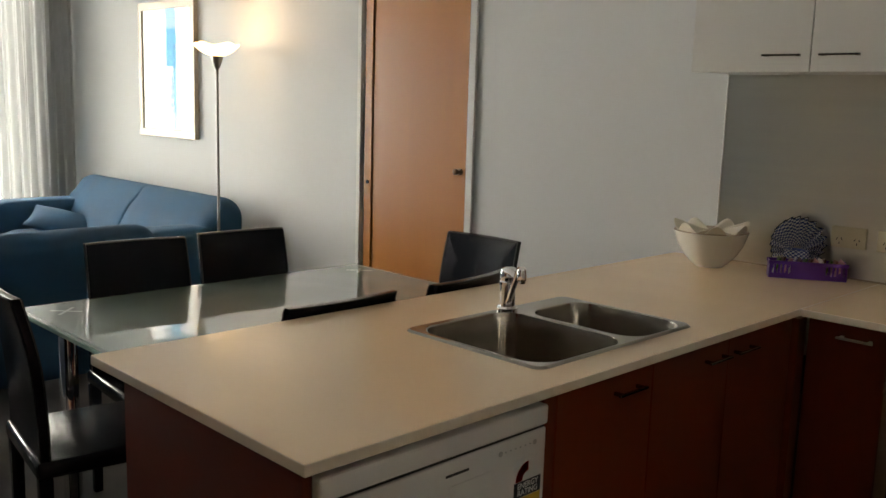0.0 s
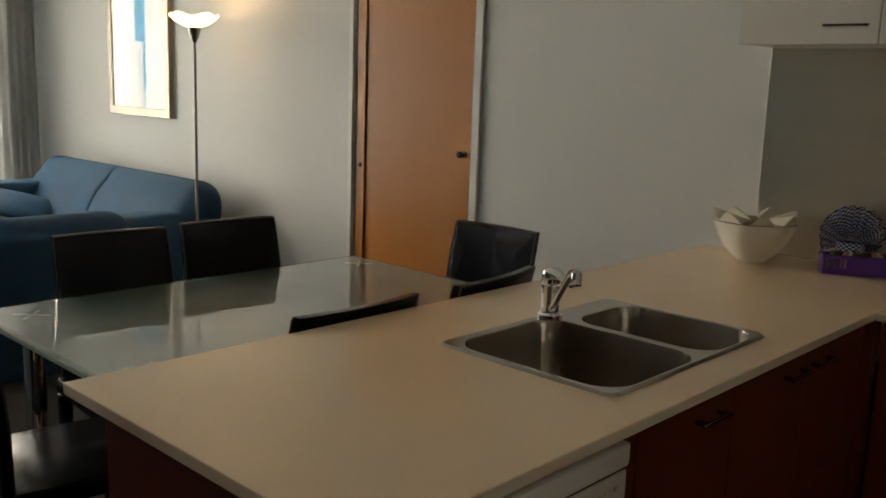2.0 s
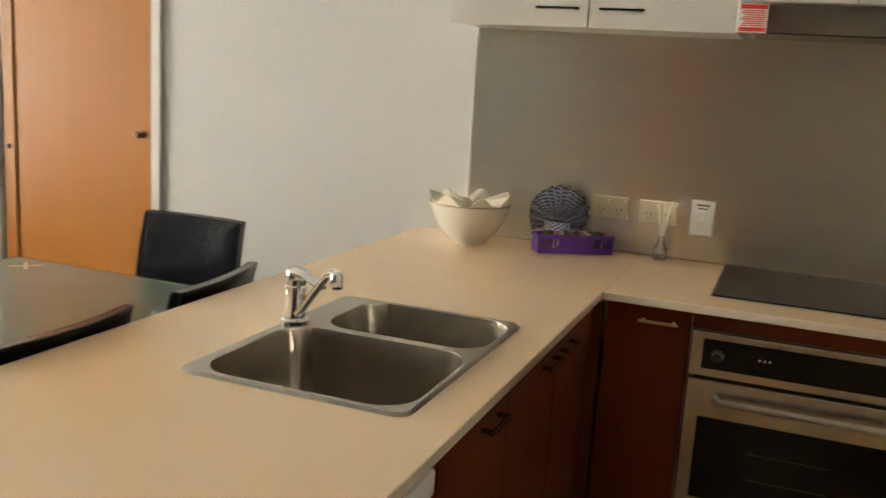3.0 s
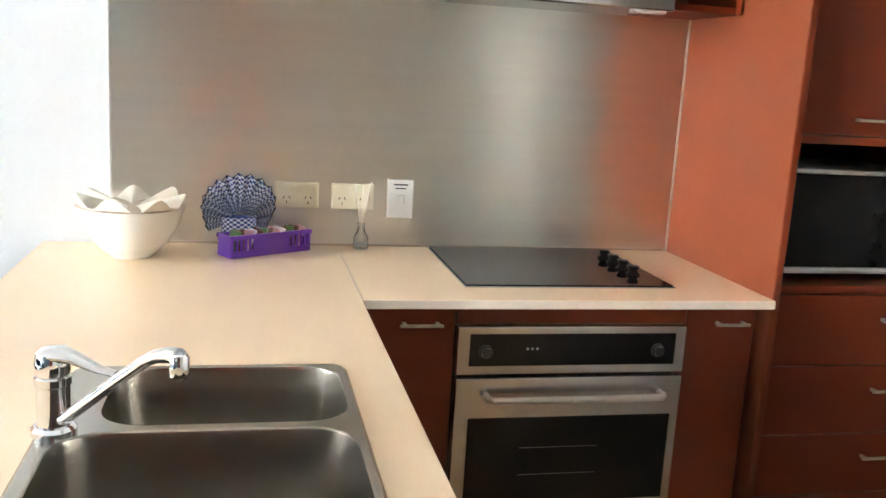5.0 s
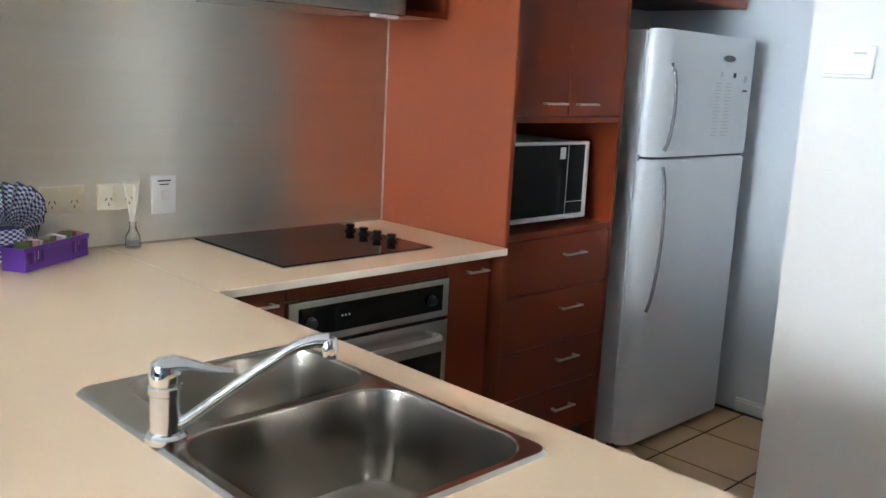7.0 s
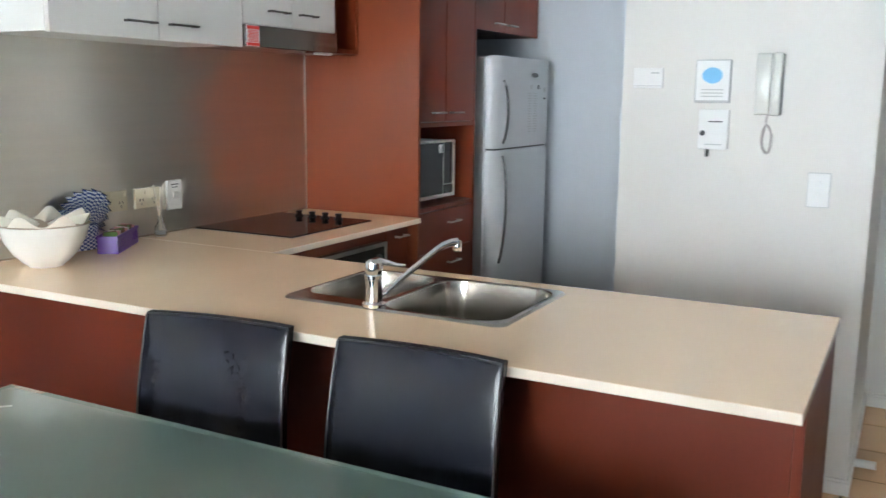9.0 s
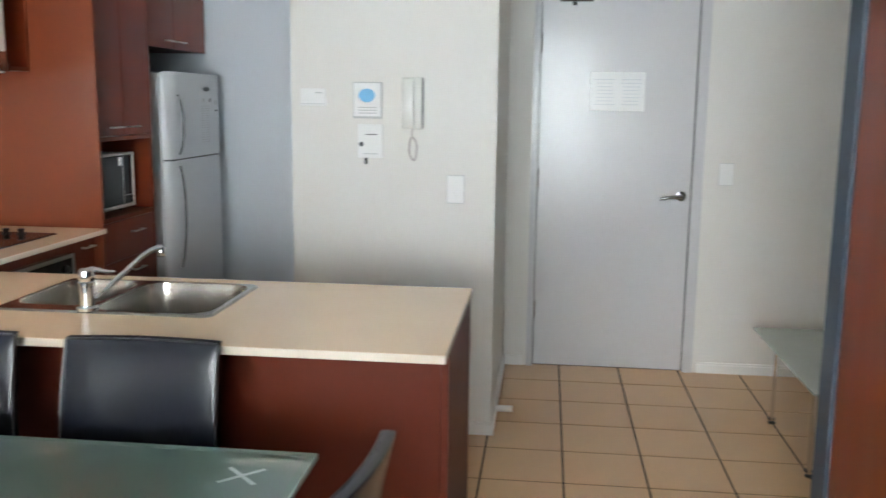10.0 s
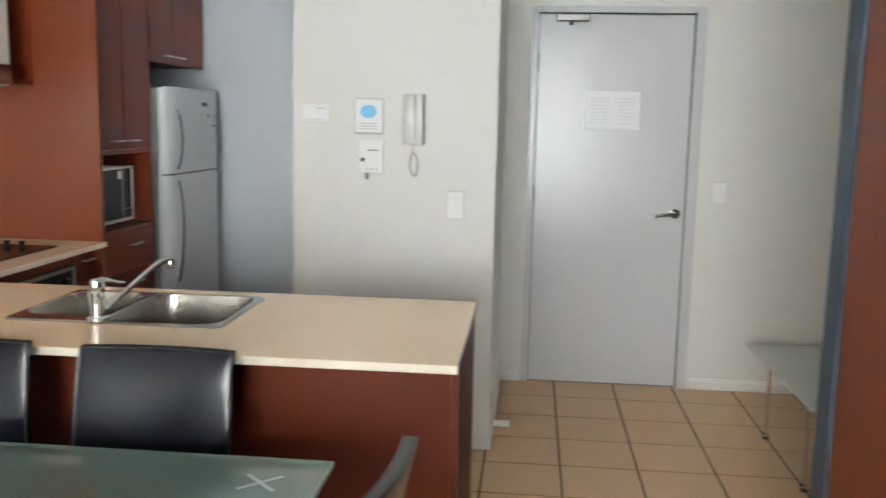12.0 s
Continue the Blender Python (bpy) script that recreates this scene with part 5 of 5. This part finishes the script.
def dining_chair():
    c = thing("dining_chair", 0, 0, 0, "black leather dining chair with a slim raked back", "chair", "chairs round the dining table")
    seat = boxm(-0.205, 0.205, -0.195, 0.225, 0.415, 0.468, 0.016, 3)
    part("seat", seat, LEATHER, c, "", True)
    part("backrest", bent(back_panel(), 0.045, 0.55), LEATHER, c, "", True)
    for sx in (-1, 1):
        edge = [(sx * 0.187 * (1.05 - 0.05 * i / 10), -0.157, 0.43 + 0.485 * i / 10) for i in range(11)]
        part("piping", bent(tube(edge, 0.0026, 6), 0.045, 0.55), PIPING, c)
    edge = [(-0.186 + 0.372 * i / 10, -0.157, 0.9175) for i in range(11)]
    part("piping", bent(tube(edge, 0.0026, 6), 0.045, 0.55), PIPING, c)
    for sx in (-1, 1):
        for y in (-0.17, 0.198):
            lg = boxm(sx * 0.183 - 0.019, sx * 0.183 + 0.019, y - 0.019, y + 0.019, 0.002, 0.4155, 0.004, 2)
            for v in lg.verts:
                k = 1 - 0.22 * (1 - v.co.z / 0.4155)
                v.co.x = sx * 0.183 + (v.co.x - sx * 0.183) * k
                v.co.y = y + (v.co.y - y) * k
            part("leg", lg, LEATHER, c, "", True)
    return c


dining_table()
chair = dining_chair()
spots = ((-1.040, 0.714, 91), (-1.052, 1.202, 97), (-1.845, 0.705, -95), (-1.848, 1.158, -94), (-1.394, 1.680, 182), (-1.475, 0.284, -8))
chair.matrix_basis = pose(spots[0][0], spots[0][1], 0, 0, 0, spots[0][2])
for x, y, rz in spots[1:]:
    copy_thing(chair, pose(x, y, 0, 0, 0, rz))


# ---- living room ----
def pillow_box(x0, x1, y0, y1, z0, z1, r, puff=0.0):
    """A cushion: a rounded block whose faces swell a little."""
    bm = bmesh.new()
    bmesh.ops.create_cube(bm, size=2)
    bmesh.ops.subdivide_edges(bm, edges=bm.edges[:], cuts=9, use_grid_fill=True)
    hx, hy, hz = (x1 - x0) / 2, (y1 - y0) / 2, (z1 - z0) / 2
    for v in bm.verts:
        p = Vector((v.co.x * hx, v.co.y * hy, v.co.z * hz))
        q = Vector([max(-(h - r), min(h - r, c)) for c, h in zip(p, (hx, hy, hz))])
        d = p - q
        if d.length > 1e-6:
            p = q + d.normalized() * r
        k = (1 - (v.co.x) ** 2) * (1 - v.co.y ** 2) + (1 - v.co.x ** 2) * (1 - v.co.z ** 2) + (1 - v.co.y ** 2) * (1 - v.co.z ** 2)
        p += v.co.normalized() * puff * k * 0.6 + v.co.normalized() * 0.004 * noise.noise(p * 6)
        v.co = p + Vector(((x0 + x1) / 2, (y0 + y1) / 2, (z0 + z1) / 2))
    return bm


def back_section(sx, length, top):
    """Half of a sofa's back: a forward-sloping roll, round at the outer end and seamed at the middle."""
    prof = [(-0.02, 0.30), (-0.02, 0.45), (-0.02, top - 0.13)]
    prof += [(-0.14 + 0.12 * math.cos(a), top - 0.12 + 0.12 * math.sin(a)) for a in (radians(15 * i) for i in range(1, 9))]
    prof += [(-0.14 - 0.09 - 0.20 * q, (top - 0.065) - (top - 0.065 - 0.46) * q + 0.05 * math.sin(math.pi * q)) for q in (0.12, 0.25, 0.4, 0.55, 0.7, 0.85, 1.0)]
    prof += [(-0.42, 0.38), (-0.40, 0.30)]
    cy, cz = -0.20, 0.50
    xs = [0.0, 0.002, 0.006, 0.012, 0.02] + [0.02 + (length - 0.14) * i / 12 for i in range(1, 13)]
    xs += [length - 0.12 + 0.12 * math.sin(radians(11.25 * i)) for i in range(1, 9)]
    bm = bmesh.new()
    rows = []
    for x in xs:
        inner = 0.022 * (1 - math.sqrt(max(0, 1 - (1 - min(1, x / 0.02)) ** 2)))
        e = max(0.0, 1 - (length - x) / 0.12)
        off = inner + 0.075 * (1 - math.sqrt(max(0, 1 - e * e)))
        row = []
        for y, z in prof:
            d = Vector((cy - y, cz - z))
            r = d.length
            k = off / r if z > 0.42 else 0.3 * off / r
            w = 0.008 * noise.noise(Vector((x * 5, y * 5, z * 5 + 3 * sx)))
            row.append(bm.verts.new((sx * x, y + d.x * k + w * (1 if y < -0.03 else 0), z + d.y * k)))
        rows.append(row)
    for a, b in zip(rows, rows[1:]):
        for i in range(len(prof)):
            j = (i + 1) % len(prof)
            bm.faces.new((a[i], a[j], b[j], b[i]))
    bm.faces.new(rows[0])
    bm.faces.new(rows[-1])
    bmesh.ops.recalc_face_normals(bm, faces=bm.faces)
    return bm


def sofa(W, label, arm_h=0.665, back_h=0.83):
    """A sofa of width W, its back along y = 0, facing -y."""
    s = thing("sofa", 0, 0, 0, label, "sofa")
    part("base", pillow_box(-W / 2, W / 2, -0.86, -0.02, 0.06, 0.34, 0.05), FABRIC, s, "", True)
    for sx in (-1, 1):
        part("arm", pillow_box(*(sorted((sx * W / 2, sx * (W / 2 - 0.24)))), -0.90, -0.06, 0.05, arm_h, 0.055, 0.006), FABRIC, s, "", True)
        for y in (-0.80, -0.10):
            part("foot", lathe(((0.025, 0.002), (0.03, 0.07)), sx * (W / 2 - 0.10), y, 14), BLACK, s)
    n = 2
    iw = W - 0.48
    for i in range(n):
        a = -iw / 2 + iw * i / n
        part("seat_cushion", pillow_box(a + 0.002, a + iw / n - 0.002, -0.88, -0.24, 0.32, 0.475, 0.055, 0.02), FABRIC, s, "", True)
    for sx in (-1, 1):
        part("back_cushion", back_section(sx, W / 2 - 0.01, back_h), FABRIC, s, "", True)
    return s


def scatter_pad():
    """A thin square cushion with drawn-out corners."""
    bm = pillow_box(-0.21, 0.21, -0.05, 0.05, -0.19, 0.19, 0.02)
    for v in bm.verts:
        u, w = v.co.x / 0.21, v.co.z / 0.19
        v.co.y *= 0.12 + 1.1 * max(0.0, 1 - u * u) ** 0.6 * max(0.0, 1 - w * w) ** 0.6
        pinch = 1 - 0.10 * (1 - (u * w) ** 2)
        v.co.x *= pinch
        v.co.z *= pinch
    return bm


s1 = sofa(2.10, "blue fabric two-seat sofa against the wall")
s1.matrix_basis = pose(-4.83, WN - 0.045, 0)
s2 = sofa(1.85, "dark blue fabric sofa with its back to the table", 0.62, 0.79)
s2.matrix_basis = pose(-3.19, 0.50, 0, 0, 0, -90)
cu = thing("scatter_cushion", -5.45, 1.86, 0.48, "blue scatter cushion leaning on the sofa arm", "cushion")
part("pad", moved(scatter_pad(), pose(-5.38, 1.74, 0.535, -74, 14, 58)), FABRIC, cu, "", True)


def floor_lamp():
    x, y = -3.745, 2.06
    f = thing("floor_lamp", x, y, 0, "lit uplighter floor lamp with an opal glass bowl", "floor lamp")
    part("base", lathe(((0.125, 0.003), (0.125, 0.014), (0.115, 0.022), (0.03, 0.030), (0.012, 0.045)), x, y, 36), BRASSY, f, "", True)
    part("pole", lathe(((0.0085, 0.03), (0.0085, 1.615)), x, y, 14), BRASSY, f, "thin dark metal pole", True)
    part("cup", lathe(((0.010, 1.610), (0.016, 1.620), (0.030, 1.655), (0.036, 1.685), (0.033, 1.690)), x, y, 28), BRASSY, f, "", True)
    n = 48
    bm = bmesh.new()
    rows = []
    for r, z in ((0.034, 1.688), (0.070, 1.700), (0.105, 1.722), (0.132, 1.752), (0.130, 1.755), (0.100, 1.728), (0.066, 1.706), (0.03, 1.696)):
        rows.append([bm.verts.new((x + r * math.cos(2 * math.pi * i / n), y + r * math.sin(2 * math.pi * i / n),
                                   z + 0.010 * max(0, (r - 0.09) / 0.04) * math.cos(5 * 2 * math.pi * i / n))) for i in range(n)])
    for a, b in zip(rows, rows[1:]):
        for i in range(n):
            bm.faces.new((a[i], a[(i + 1) % n], b[(i + 1) % n], b[i]))
    bm.faces.new(rows[-1])
    bmesh.ops.recalc_face_normals(bm, faces=bm.faces)
    part("shade", bm, OPAL, f, "wavy opal glass bowl", True)


floor_lamp()


def curtain():
    c = thing("curtain", WX + 0.14, 1.95, 0.02, "grey-white pleated curtain drawn to the window's side", "curtain")
    bm = bmesh.new()
    n, rows = 150, 10
    grid = []
    for j in range(rows + 1):
        q = j / rows
        z = 0.012 + q * 2.50
        row = []
        for i in range(n + 1):
            s = i / n
            y = 1.70 + s * 0.62
            ph = s * 2 * math.pi * 8.5 + 0.7 * math.sin(s * 17)
            amp = 0.038 * (0.75 + 0.25 * math.sin(s * 31)) * (1.1 - 0.35 * q)
            row.append(bm.verts.new((WX + 0.13 + amp * math.sin(ph) + 0.012 * math.sin(2 * ph + 1 + q), y + 0.010 * math.cos(ph) * (1 - q), z)))
        grid.append(row)
    for j in range(rows):
        for i in range(n):
            bm.faces.new((grid[j][i], grid[j][i + 1], grid[j + 1][i + 1], grid[j + 1][i]))
    bmesh.ops.solidify(bm, geom=bm.faces[:], thickness=0.0025)
    part("drape", bm, CURTAIN, c, "", True)
    part("track", boxm(WX + 0.08, WX + 0.18, WY0 - 0.1, 2.34, 2.515, 2.55, 0.003), WHITE_TRIM, c)


curtain()

# ---- floor tiles ----
TS = 0.332
tiles = tagged(new("floor_tiles"), "pale beige ceramic floor tiles with dark grout", "floor", "", "structure")
me = bpy.data.meshes.new("tile")
bm = boxm(-TS / 2 + 0.0044, TS / 2 - 0.0044, -TS / 2 + 0.0044, TS / 2 - 0.0044, -0.0088, 0.0, 0.001, 1)
bm.to_mesh(me)
bm.free()
me.materials.append(TILE)
for i in range(-4, 7):
    for j in range(-7, 9):
        x, y = 0.599 + TS * (i + 0.5), -0.325 + TS * (j + 0.5)
        if y > WN - 0.02 or x > KE + 0.1 or y < HS - 0.1 or (x > 2.4 and y < 0.8) or (y < BS - 0.1 and x < 0.1):
            continue
        t = new("tile", me)
        t.parent = tiles
        t.location = (x, y, 0)
